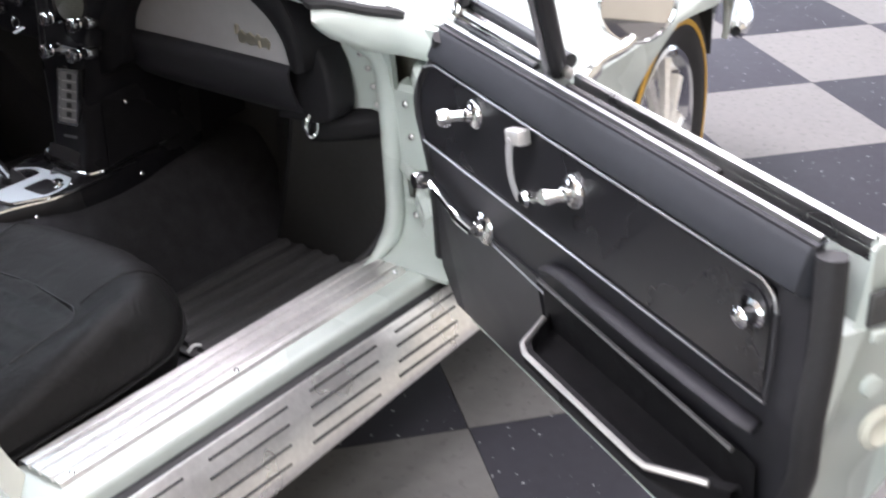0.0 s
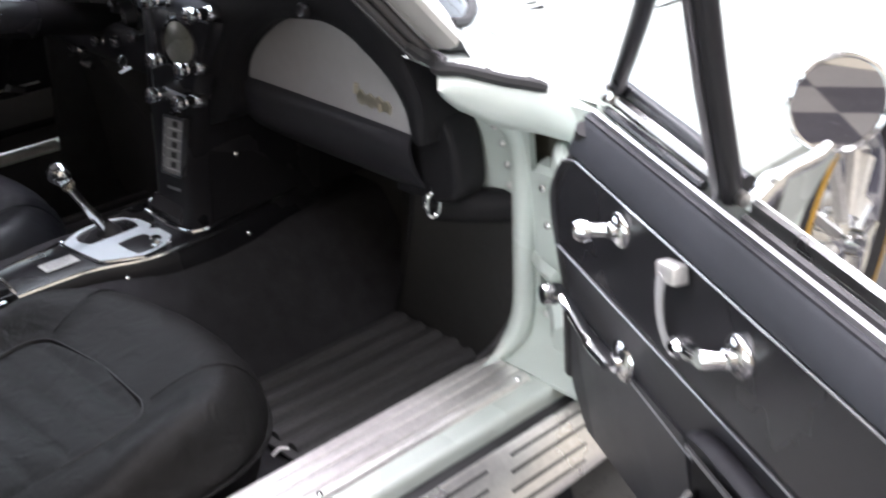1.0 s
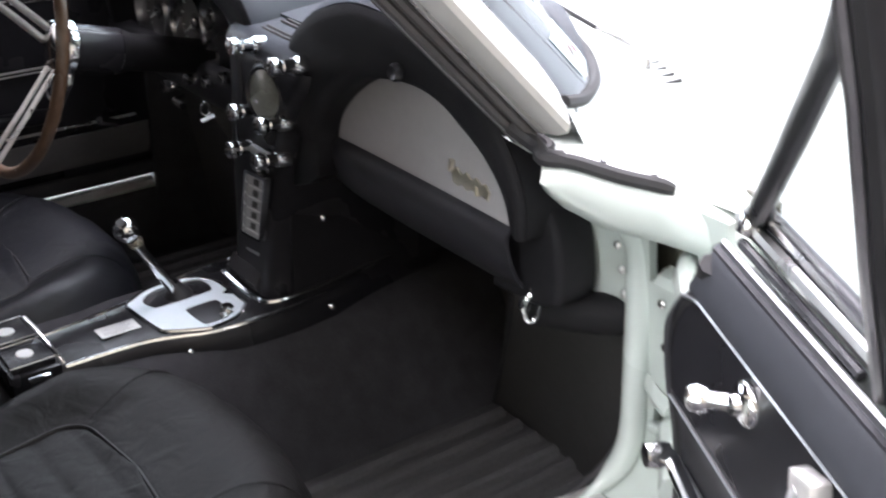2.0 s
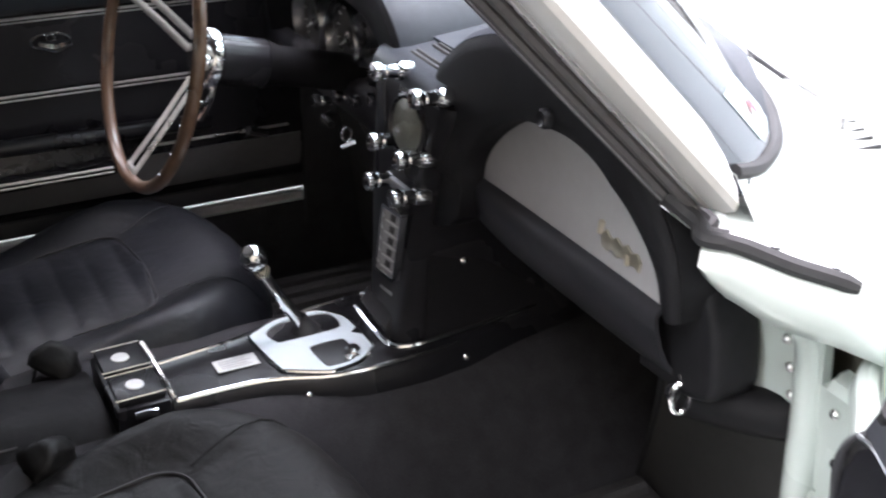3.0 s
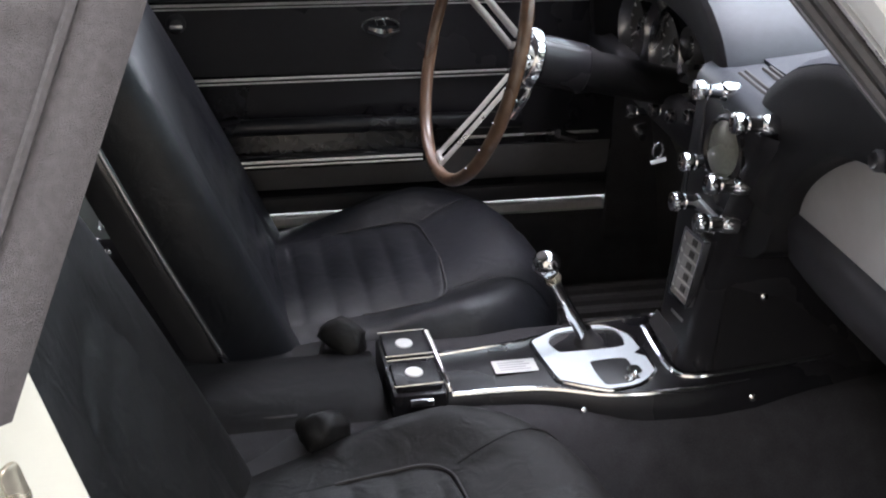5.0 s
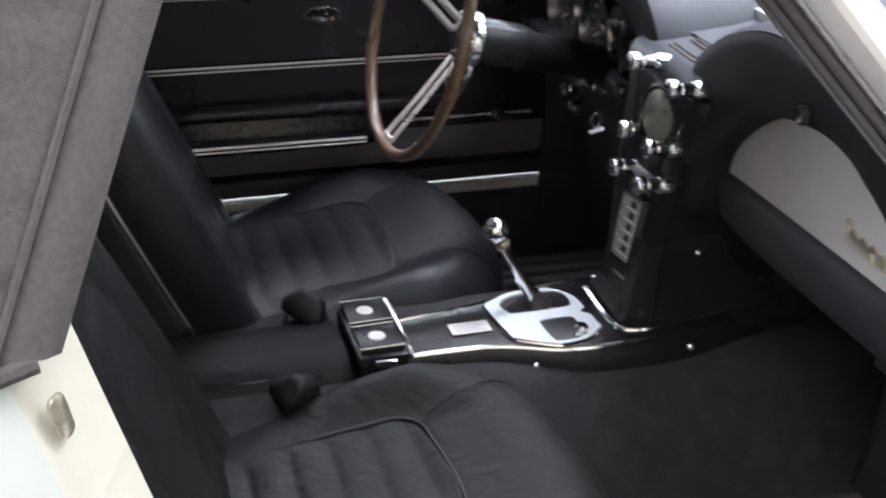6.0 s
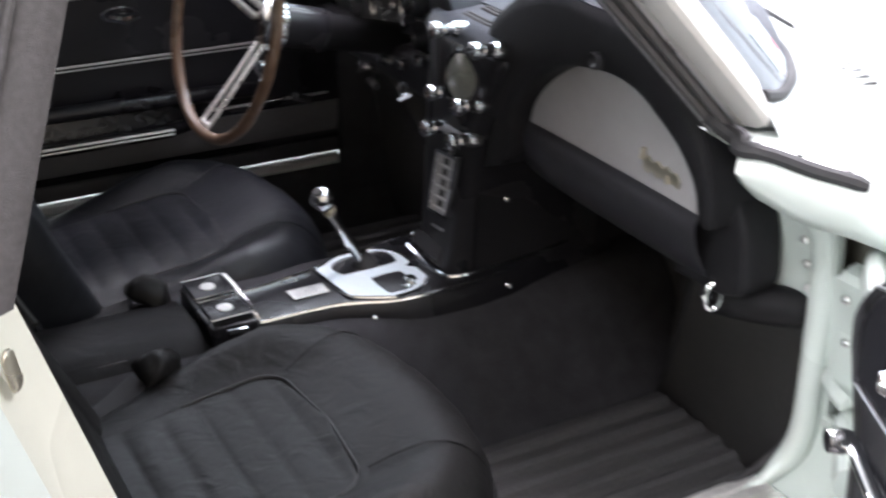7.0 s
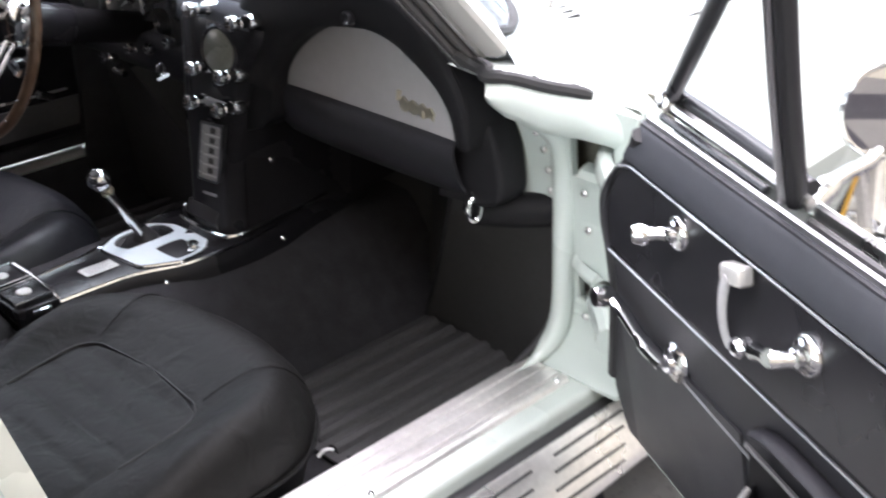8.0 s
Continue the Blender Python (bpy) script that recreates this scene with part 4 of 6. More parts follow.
# tail of the car, closed behind the cabin
TAIL = [(-0.62, 0.0, 0.0), (-0.90, -0.012, -0.004), (-1.20, 0.004, -0.010), (-1.50, 0.05, -0.03), (-1.75, 0.13, -0.07), (-1.88, 0.24, -0.13)]
tail_rows = []
for x, dy, dz in TAIL:
    side_line = [(0.16 + dy, 0.24), (0.125 + dy, 0.42), (0.105 + dy, 0.60), (0.13 + dy, 0.74 + dz), (0.20 + dy, 0.795 + dz), (0.45, 0.80 + dz), (0.87, 0.805 + dz)]
    row = [(x, p.y, p.z) for p in smooth_path([(x, y, z) for y, z in side_line], 3)]
    tail_rows.append(row + [(a_, 2 * CY - b_, c_) for a_, b_, c_ in reversed(row[:-1])])
part("tail_shell", sheet([r for r in tail_rows[1:]], 0.012), PAINT, car, "pale mint tail")
part("tail_panel", sheet([[(-1.87 + 0.02 * q, y, z) for y in (0.42, 0.87, 1.32)] for q, z in ((0, 0.66), (0, 0.45), (1, 0.26))], 0.01), PAINT, car)
part("far_quarter", sheet([[(x, 2 * CY - y, z) for x in (-0.56, -0.75, -0.95)] for y, z in ((0.16, 0.26), (0.125, 0.45), (0.105, 0.62), (0.13, 0.74), (0.20, 0.797), (0.30, 0.80))], 0.01), PAINT, car)

# front wheel
wheel = thing("car_wheel", (WX, 0.10, 0), "chrome spoked wheel with a gold-striped tyre", "wheel", "car wheels")
WM = aim((0.989, 0.068, 0.325), (0.149, -0.989, 0))
part("tyre", lathe([(0.185, -0.19), (0.26, -0.195), (0.30, -0.17), (0.324, -0.11), (0.322, -0.065), (0.308, -0.030), (0.288, -0.008), (0.266, -0.001), (0.240, 0.002), (0.218, -0.003), (0.198, -0.016)], WM, 48), TYRE, wheel, "black tyre", angle=50)
part("stripe", lathe([(0.2440, -0.003), (0.2442, 0.0032), (0.2560, 0.0022), (0.2565, -0.006)], WM, 48), GOLD, wheel, "gold sidewall stripe")
rim = part("rim", lathe([(0.199, -0.026), (0.203, -0.013), (0.196, -0.009), (0.184, -0.016), (0.172, -0.045), (0.150, -0.06), (0.05, -0.062), (0, -0.06)], WM, 48), CHROME, wheel, "bright polished rim")
for k in range(10):
    a = 2 * math.pi * k / 10
    part("spoke", tube([WM @ Vector((0.045 * math.cos(a), 0.045 * math.sin(a), -0.014)), WM @ Vector((0.11 * math.cos(a), 0.11 * math.sin(a), -0.022)), WM @ Vector((0.172 * math.cos(a), 0.172 * math.sin(a), -0.034))], [0.015, 0.012, 0.016], 6, flat=0.7), WORN, rim)
part("hub_cap", lathe([(0.05, -0.05), (0.05, -0.012), (0.04, -0.004), (0.026, 0.002), (0.022, 0.022), (0.012, 0.028), (0, 0.029)], WM, 24), CHROME, rim)
for k in range(3):
    a = 2 * math.pi * k / 3 + 0.4
    part("knock_off_ear", tube([WM @ Vector((0.01 * math.cos(a), 0.01 * math.sin(a), 0.018)), WM @ Vector((0.058 * math.cos(a), 0.058 * math.sin(a), 0.022))], [0.012, 0.008], 6, flat=0.6), CHROME, rim)

for at in ((WX, 2 * CY - 0.0), (-1.25, 0.0), (-1.25, 2 * CY)):
    turn = Matrix.Rotation(math.pi, 4, "Z") if at[1] > 1 else Matrix.Identity(4)
    copy_thing(wheel, Matrix.Translation((at[0], at[1] - 0.10 if at[1] > 1 else 0.13, 0)) @ turn)


# ---- passenger door, open ----
DU, DO = Vector((-0.459, -0.889, 0)).normalized(), Vector((0.889, -0.459, 0)).normalized()
D0 = Vector((0.12, -0.038, 0))


def dl(u, o, z):
    """Door place: along from the hinge, outward from the trim, up."""
    return D0 + DU * u + DO * o + Vector((0, 0, z))


def dway(u, o, z):
    return DU * u + DO * o + Vector((0, 0, z))


DM = Matrix((( DU.x, DO.x, 0, D0.x), (DU.y, DO.y, 0, D0.y), (0, 0, 1, 0), (0, 0, 0, 1)))
INNER = [(0.30, 0.078), (0.33, 0.070), (0.40, 0.055), (0.47, 0.041), (0.54, 0.027), (0.60, 0.012), (0.64, 0.0), (0.82, 0.0)]
OUTER = [(0.30, 0.125), (0.36, 0.140), (0.45, 0.152), (0.56, 0.160), (0.62, 0.158), (0.70, 0.136), (0.76, 0.100), (0.80, 0.062)]
FRONT = [(0.30, -0.09), (0.35, -0.12), (0.40, -0.135), (0.47, -0.112), (0.545, -0.088), (0.60, -0.07), (0.63, -0.068), (0.676, -0.084), (0.72, -0.058), (0.763, -0.026), (0.82, -0.01)]
REAR = [(0.30, 0.548), (0.33, 0.558), (0.40, 0.590), (0.50, 0.632), (0.58, 0.666), (0.65, 0.681), (0.72, 0.683), (0.82, 0.678)]
door = thing("passenger_door", Matrix.Translation((0.30, 0.06, 0.33)), "open mint car door with a black trim panel and chrome handles", "car door")


def panel_rows(z0, z1, lift=0.0, nu=22, nz=8, u0=None, u1=None, bulge=0.0):
    rows = []
    for i in range(nz + 1):
        z = z0 + (z1 - z0) * i / nz
        a = lerp(FRONT, z) if u0 is None else u0
        b = lerp(REAR, z) if u1 is None else u1
        rows.append([dl(a + (b - a) * k / nu, lerp(INNER, z) - lift - bulge * math.sin(math.pi * i / nz), z) for k in range(nu + 1)])
    return rows


part("trim_panel", sheet(panel_rows(0.335, 0.805, nz=24), 0.008, DO), VINYL, door, "black vinyl door trim")
part("upper_pad", sheet([[dl(u, o if 0 < k < 30 else max(o, 0.003), z) for k, u in [(k, lerp(FRONT, z) - 0.004 + (lerp(REAR, z) - lerp(FRONT, z) + 0.004) * q) for k, q in enumerate([0.0, 0.008] + [j / 28 for j in range(1, 28)] + [0.992, 1.0])]] for z, o in ((0.7555, 0.002), (0.7585, -0.008), (0.763, -0.0125), (0.768, -0.0130), (0.782, -0.0090), (0.796, -0.0035), (0.8030, 0.0005), (0.8055, 0.005), (0.806, 0.010))], 0.004, DO), PADVINYL, door, "padded black upper trim")
part("inset_panel", sheet(panel_rows(0.642, 0.748, 0.003, 20, 4, None, 0.640), 0.004, DO), SATIN, door, "smooth black centre panel")
part("lower_panel", sheet(panel_rows(0.345, 0.545, 0.004, 20, 8, -0.075, 0.20), 0.004, DO), GREYTRIM, door, "dark grey lower panel")
# chrome mouldings
loop = smooth_path([dl(-0.050, -0.005, 0.742), dl(-0.020, -0.006, 0.7525), dl(0.0, -0.006, 0.7535)], 4)[:-1] + [dl(0.66 * k / 24 * 0.95, -0.006, 0.7535) for k in range(25)] + smooth_path([dl(0.632, -0.006, 0.752), dl(0.645, -0.006, 0.744), dl(0.650, -0.006, 0.730)], 4)
part("upper_moulding", tube(loop, 0.0022, 6), MOULDING, door, "slim chrome moulding")
part("rear_moulding", tube([dl(0.650, -0.006, 0.730), dl(0.650, -0.005, 0.68), dl(0.646, -0.004, 0.640)], 0.0026, 6), GREYTRIM, door)
part("lower_moulding", tube([dl(-0.062 + 0.708 * k / 20, -0.004, 0.636) for k in range(21)], 0.0021, 6), MOULDING, door, "slim chrome moulding")
part("front_moulding", tube(smooth_path([dl(-0.050, -0.005, 0.742), dl(-0.070, -0.005, 0.715), dl(-0.074, -0.005, 0.675), dl(-0.066, -0.004, 0.645), dl(-0.060, -0.004, 0.636)], 4), 0.003, 6), GREYTRIM, door)
part("panel_bead", tube([dl(-0.085, 0.020, 0.548), dl(0.0, 0.022, 0.543), dl(0.10, 0.024, 0.535), dl(0.22, 0.026, 0.526)], 0.0022, 6), MOULDING, door, "thin panel moulding")
part("front_seal", tube(smooth_path([dl(-0.004, -0.004, 0.795), dl(-0.035, 0.004, 0.752), dl(-0.088, 0.008, 0.70), dl(-0.098, 0.012, 0.66), dl(-0.082, 0.015, 0.615), dl(-0.095, 0.03, 0.55), dl(-0.14, 0.058, 0.41)], 5), 0.010, 8), RUBBER, door, "black rubber door seal")
part("rear_seal", tube(smooth_path([dl(lerp(REAR, z) + 0.011, lerp(INNER, z) + 0.008, z) for z in (0.80, 0.72, 0.64, 0.56, 0.48, 0.40, 0.34)], 4), 0.0135, 10), RUBBER, door, "black rear door seal")
# painted shell: closed sections
shell = bmesh.new()
sec = [(z, o) for z, o in OUTER] + [(0.808, 0.055), (0.806, 0.047), (0.800, 0.042), (0.730, 0.042)] + [(z, lerp(INNER, z) + 0.010) for z in (0.73, 0.70, 0.62, 0.54, 0.46, 0.38, 0.31)]
rings = []
for k in range(9):
    t = k / 8
    ring = []
    for z, o in sec:
        a, b = lerp(FRONT, z) + 0.004, lerp(REAR, z) + 0.022
        ring.append(shell.verts.new(dl(a + (b - a) * t, o, z)))
    rings.append(ring)
for a, b in zip(rings, rings[1:]):
    for k in range(len(a)):
        q = (k + 1) % len(a)
        shell.faces.new((a[k], a[q], b[q], b[k]))
for ring in (rings[0], rings[-1]):
    bmesh.ops.triangulate(shell, faces=[shell.faces.new(ring)])
part("shell", shell, PAINT, door, "mint painted door shell")
# rear edge: latch, bolts
def redge(o, z):
    return dl(lerp(REAR, z) + 0.0235, o, z)


part("latch_recess", box((-0.003, -0.026, -0.016), (0.003, 0.026, 0.016), 0.002, 1, Matrix.Translation(redge(0.066, 0.748)) @ DM.to_3x3().to_4x4()), DARK, door, "dark door latch slot")
part("latch", lathe([(0.014, 0), (0.014, 0.008), (0.008, 0.014), (0, 0.014)], aim(redge(0.075, 0.742), DU), 14), BRASS, door)
part("latch_plate", box((-0.002, -0.03, -0.006), (0.004, 0.03, 0.006), 0.002, 1, Matrix.Translation(redge(0.075, 0.722)) @ DM.to_3x3().to_4x4()), PAINT, door)
part("edge_bolt", lathe([(0.011, 0), (0.010, 0.006), (0, 0.008)], aim(redge(0.055, 0.672), DU), 12), PAINT, door)
part("edge_ring", lathe([(0.022, 0), (0.022, 0.004), (0.016, 0.008), (0.010, 0.004), (0, 0.002)], aim(redge(0.082, 0.615), DU), 16), CREAM, door)
# belt line: strips and window slot
part("belt_strip", sheet([[dl(u, o, z) for u in [-0.012 + 0.688 * k / 16 for k in range(17)]] for o, z in ((0.005, 0.8055), (0.0055, 0.8105), (0.0085, 0.8128), (0.0115, 0.8110), (0.012, 0.800))], 0.001), MOULDING, door, "chrome inner belt strip")
part("window_slot", box((0.0, 0.0095, 0.733), (0.676, 0.0415, 0.740), 0.0, 1, DM), RUBBER, door, "dark window slot")
part("slot_felt", tube([dl(0.26, 0.024, 0.805), dl(0.48, 0.024, 0.805), dl(0.52, 0.026, 0.802)], 0.005, 8), RUBBER, door)
part("outer_strip", sheet([[dl(u, o, z) for u in [0.24 + 0.456 * k / 10 for k in range(11)]] for o, z in ((0.0415, 0.790), (0.0425, 0.8095), (0.0455, 0.8125), (0.0495, 0.8105), (0.053, 0.803))], 0.001), ALUMINIUM, door, "chrome outer belt strip")
# quarter window
VF, VR, VT = (-0.018, 0.034, 0.822), (0.232, 0.028, 0.815), (0.342, -0.105, 1.12)
vent = part("vent_frame", tube([dl(*VF), dl(0.10, -0.005, 0.93), dl(0.25, -0.062, 1.052), dl(*VT)], 0.0094, 10, flat=1.3), FRAME, door, "dark grey quarter window frame")
part("vent_post", tube([dl(*VR), dl(0.272, -0.022, 0.93), dl(0.310, -0.067, 1.04), dl(*VT)], 0.0104, 10, flat=1.2), FRAME, door, "dark quarter window post")
part("post_strip", tube([dl(VR[0] - 0.002, VR[1] - 0.0130, VR[2]), dl(0.270, -0.0355, 0.93), dl(0.308, -0.0800, 1.04), dl(0.340, -0.1180, 1.12)], 0.0048, 8), MOULDING, door)
part("vent_sill", tube([dl(-0.03, 0.030, 0.822), dl(0.10, 0.030, 0.820), dl(0.25, 0.030, 0.817)], 0.0062, 8, flat=1.2), ALUMINIUM, door, "chrome quarter window sill")
part("vent_sill_seal", tube([dl(-0.01, 0.040, 0.832), dl(0.12, 0.039, 0.830), dl(0.24, 0.037, 0.827)], 0.0088, 10), FRAME, door)
part("vent_slide", tube([dl(0.0, 0.018, 0.814), dl(0.12, 0.018, 0.813), dl(0.20, 0.018, 0.812)], 0.0045, 8), SATIN, door)
part("vent_pivot", lathe([(0, -0.012), (0.010, -0.010), (0.011, 0.006), (0.006, 0.014), (0, 0.014)], aim(dl(-0.004, 0.026, 0.830), (0.2, -0.2, 1)), 14), CHROME, door)
vg = bmesh.new()
vg.faces.new([vg.verts.new(dl(*p)) for p in ((0.0, 0.032, 0.83), (0.245, 0.03, 0.825), (0.338, -0.095, 1.10), (0.25, -0.062, 1.050))])
part("pane", vg, VENTGLASS, door, "clear quarter window glass").visible_shadow = False
# chrome fittings
def rosette(u, o, z, r):
    return lathe([(r, 0), (r, 0.003), (r * 0.86, 0.007), (r * 0.5, 0.010), (r * 0.42, 0.016), (0, 0.017)], aim(dl(u, o, z), -DO), 24)


vent_knob = part("vent_knob", rosette(0.092, -0.003, 0.724, 0.019), CHROME, door, "chrome quarter window knob")
part("stem", tube([dl(0.088, -0.010, 0.722), dl(0.080, -0.022, 0.721), dl(0.070, -0.030, 0.717)], [0.009, 0.007, 0.0075], 10), CHROME, vent_knob)
part("grip", lathe([(0, -0.011), (0.010, -0.010), (0.012, -0.002), (0.009, 0.007), (0, 0.009)], aim(dl(0.065, -0.034, 0.715), dway(-0.5, -0.75, -0.15)), 16), CHROME, vent_knob)
inner_handle = part("inner_handle", rosette(0.322, -0.003, 0.712, 0.020), CHROME, door, "chrome inner door handle")
part("stem", tube([dl(0.322, -0.010, 0.709), dl(0.316, -0.022, 0.708), dl(0.308, -0.030, 0.705)], [0.009, 0.0075, 0.010], 10), CHROME, inner_handle)
part("lever", tube([dl(0.304, -0.030, 0.704), dl(0.285, -0.026, 0.696), dl(0.268, -0.020, 0.688)], [0.009, 0.007, 0.009], 10), CHROME, inner_handle)
pull_strap = part("pull_strap", tube(smooth_path([dl(0.214, -0.022, 0.738), dl(0.208, -0.021, 0.722), dl(0.204, -0.017, 0.694), dl(0.204, -0.012, 0.672), dl(0.208, -0.007, 0.656)], 5), 0.0072, 10, flat=0.4, up=tuple(DO)), STRAP, door, "grey door pull strap")
part("end_stud", lathe([(0.011, 0), (0.011, 0.004), (0.007, 0.009), (0, 0.010)], aim(dl(0.222, -0.004, 0.664), -DO), 16), CHROME, pull_strap)
part("clamp", box((-0.018, -0.010, -0.009), (0.016, 0.008, 0.010), 0.004, 2, Matrix.Translation(dl(0.218, -0.014, 0.740)) @ DM.to_3x3().to_4x4() @ pose(0, 0, 0, 0, -14, 0)), WORN, pull_strap)
lock = part("lock_knob", lathe([(0.013, 0), (0.013, 0.003), (0.009, 0.006), (0.008, 0.014), (0.010, 0.019), (0.006, 0.023), (0, 0.024)], aim(dl(0.622, -0.003, 0.716), -DO), 20), CHROME, door, "chrome lock knob")
part("lock_cup", lathe([(0.022, 0.0), (0.022, 0.002), (0.012, 0.003)], aim(dl(0.616, -0.003, 0.719), -DO), 20), SATIN, lock)
crank = part("window_crank", rosette(0.070, 0.022, 0.555, 0.024), CHROME, door, "chrome window winder")
part("arm", tube(smooth_path([dl(0.070, 0.004, 0.555), dl(0.040, -0.004, 0.565), dl(0.0, -0.008, 0.580), dl(-0.035, -0.010, 0.590)], 4), [0.011] * 5 + [0.0085] * 5 + [0.008] * 3, 10, flat=0.7), CHROME, crank)
part("knob", lathe([(0, -0.006), (0.010, -0.005), (0.013, 0.006), (0.011, 0.018), (0, 0.020)], aim(dl(-0.035, -0.014, 0.590), -DO), 14), CHROME, crank)
# armrest with a deep tray
arm_rows = []
for k in range(21):
    u = 0.225 + 0.395 * k / 20
    t = k / 20
    g = min(1, t * 6)
    reach = 0.050 * g * min(1, 0.12 + (1 - t) * 4.2)
    rim_z = 0.508 + 0.012 * max(0, (t - 0.80) / 0.20)
    arm_rows.append([dl(u, 0.057, 0.40), dl(u, 0.0495 - g * 0.0115 - reach * 0.35, 0.43), dl(u, 0.040 - g * 0.022 - reach * 0.9, 0.475), dl(u, 0.034 - g * 0.036 - reach, rim_z - 0.008), dl(u, 0.034 - g * 0.036 - reach, rim_z + 0.002), dl(u, 0.036 - g * 0.026 - reach, rim_z + 0.004), dl(u, 0.038 - g * 0.022 - reach, rim_z - 0.012), dl(u, 0.020 - 0.4 * reach, 0.488), dl(u, 0.022, 0.492), dl(u, 0.018, 0.545)])
armrest = part("armrest", sheet(arm_rows, 0.0), TUNNEL, door, "black armrest with a deep tray", angle=50)
part("armrest_rim", tube([r[4] + Vector((0, 0, 0.002)) for r in arm_rows[1:-1]], 0.0036, 6), WORN, armrest, "chrome armrest edge")
part("tray_bead", tube([dl(0.235, 0.006, 0.560), dl(0.40, 0.006, 0.556), dl(0.60, 0.006, 0.552)], 0.0032, 6), LOWERTRIM, armrest)
part("armrest_roll", tube(smooth_path([dl(0.240, 0.012, 0.575), dl(0.30, 0.0, 0.598), dl(0.45, -0.006, 0.602), dl(0.60, -0.004, 0.602), dl(0.632, 0.004, 0.598)], 5), [0.005] + [0.012] * 19 + [0.009], 10, flat=0.55), VINYL, armrest, "padded roll")
# door mirror
mirror_way = Vector((-0.706, -0.706, 0.06)).normalized()
MP = Vector((0.255, -0.236, 0.836))
mir = part("door_mirror", lathe([(0.0465, 0.0), (0.0485, 0.0015), (0.0515, 0.0), (0.053, -0.008), (0.050, -0.018), (0.036, -0.036), (0.016, -0.046), (0, -0.048)], aim(MP, mirror_way), 36), CHROME, door, "round chrome door mirror")
part("mirror_glass", lathe([(0.0468, -0.004), (0.0468, -0.001), (0, -0.001)], aim(MP, mirror_way), 36), MIRROR, mir, "round mirror glass")
part("mirror_stem", tube(smooth_path([dl(0.13, 0.120, 0.752), dl(0.125, 0.150, 0.775), dl(0.112, 0.205, 0.79), MP - mirror_way * 0.040 - Vector((0, 0, 0.012))], 4), [0.013] * 4 + [0.008] * 8 + [0.008], 10), CHROME, mir)

# ---- driver door, closed ----
far_door = thing("driver_door", (0, 1.5, 0.33), "closed driver door with black trim and chrome mouldings", "car door")


def fd(x, d, z):
    """Driver door place: d into the cabin."""
    return Vector((x, 1.462 - d, z))


FDI = [(0.345, -0.022), (0.37, -0.014), (0.40, 0.0), (0.455, 0.006), (0.47, 0.0), (0.56, 0.0), (0.60, 0.0), (0.72, 0.004), (0.80, 0.012)]


def far_rows(x0, x1, z0, z1, lift=0.0, n=6):
    return [[fd(x0 + (x1 - x0) * k / 10, lerp(FDI, z0 + (z1 - z0) * i / n) + lift, z0 + (z1 - z0) * i / n) for k in range(11)] for i in range(n + 1)]


# Trim, roll and armrest take the vinyl with shade in its colour.
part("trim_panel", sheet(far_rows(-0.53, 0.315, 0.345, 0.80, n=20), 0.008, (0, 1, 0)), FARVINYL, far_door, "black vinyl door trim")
part("upper_pad", sheet([[fd(x, d, z) for x in (-0.53, -0.2, 0.0, 0.31)] for d, z in ((0.006, 0.712), (0.02, 0.722), (0.03, 0.75), (0.024, 0.785), (0.0, 0.80))], 0.004), PADTOP, far_door)
part("inset_panel", sheet(far_rows(-0.488, 0.285, 0.588, 0.702, 0.004, 4), 0.004, (0, 1, 0)), SATIN, far_door, "smooth black centre panel")
part("lower_panel", sheet(far_rows(-0.44, 0.285, 0.382, 0.448, 0.006, 4), 0.005, (0, 1, 0)), LOWERTRIM, far_door, "dark grey lower panel")
for nm, z, x0, x1, r in (("upper_moulding", 0.706, -0.490, 0.29, 0.0024), ("upper_moulding_line", 0.700, -0.488, 0.29, 0.0014), ("centre_moulding", 0.583, -0.455, 0.29, 0.0026), ("centre_moulding_line", 0.576, -0.455, 0.29, 0.0016), ("armrest_moulding", 0.4555, -0.362, -0.060, 0.0028), ("armrest_moulding_line", 0.448, -0.362, -0.060, 0.002), ("front_moulding", 0.465, 0.02, 0.262, 0.0026)):
    off = 0.052 if "armrest" in nm else 0.008
    part(nm, tube([fd(x0 + (x1 - x0) * k / 6, off, z) for k in range(7)], r, 6), WORN, far_door, "slim chrome moulding")
part("rear_moulding", tube([fd(-0.490, 0.008, 0.706), fd(-0.483, 0.008, 0.65), fd(-0.455, 0.008, 0.583)], 0.0022, 6), GREYTRIM, far_door)
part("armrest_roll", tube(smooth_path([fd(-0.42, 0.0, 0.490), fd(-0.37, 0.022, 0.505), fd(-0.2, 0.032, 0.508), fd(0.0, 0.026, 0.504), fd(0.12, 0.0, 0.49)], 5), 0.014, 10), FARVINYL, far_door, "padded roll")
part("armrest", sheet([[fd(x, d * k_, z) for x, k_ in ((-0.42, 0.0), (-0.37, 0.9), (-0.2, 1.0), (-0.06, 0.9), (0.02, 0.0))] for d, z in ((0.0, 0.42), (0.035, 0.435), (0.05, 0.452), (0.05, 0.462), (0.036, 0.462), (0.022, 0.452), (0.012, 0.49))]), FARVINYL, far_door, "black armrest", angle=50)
part("inner_handle", lathe([(0.013, 0), (0.013, 0.003), (0.010, 0.010), (0.009, 0.022), (0, 0.023)], aim(fd(-0.126, 0.008, 0.664), (0, -1, 0)), 20), CHROME, far_door, "chrome inner door handle")
part("handle_rim", tube([fd(-0.126 + 0.030 * math.cos(a), 0.007, 0.665 + 0.013 * math.sin(a)) for a in [2 * math.pi * k / 28 for k in range(28)]], 0.0024, 6, closed=True), CHROME, far_door, "oval chrome handle rim")
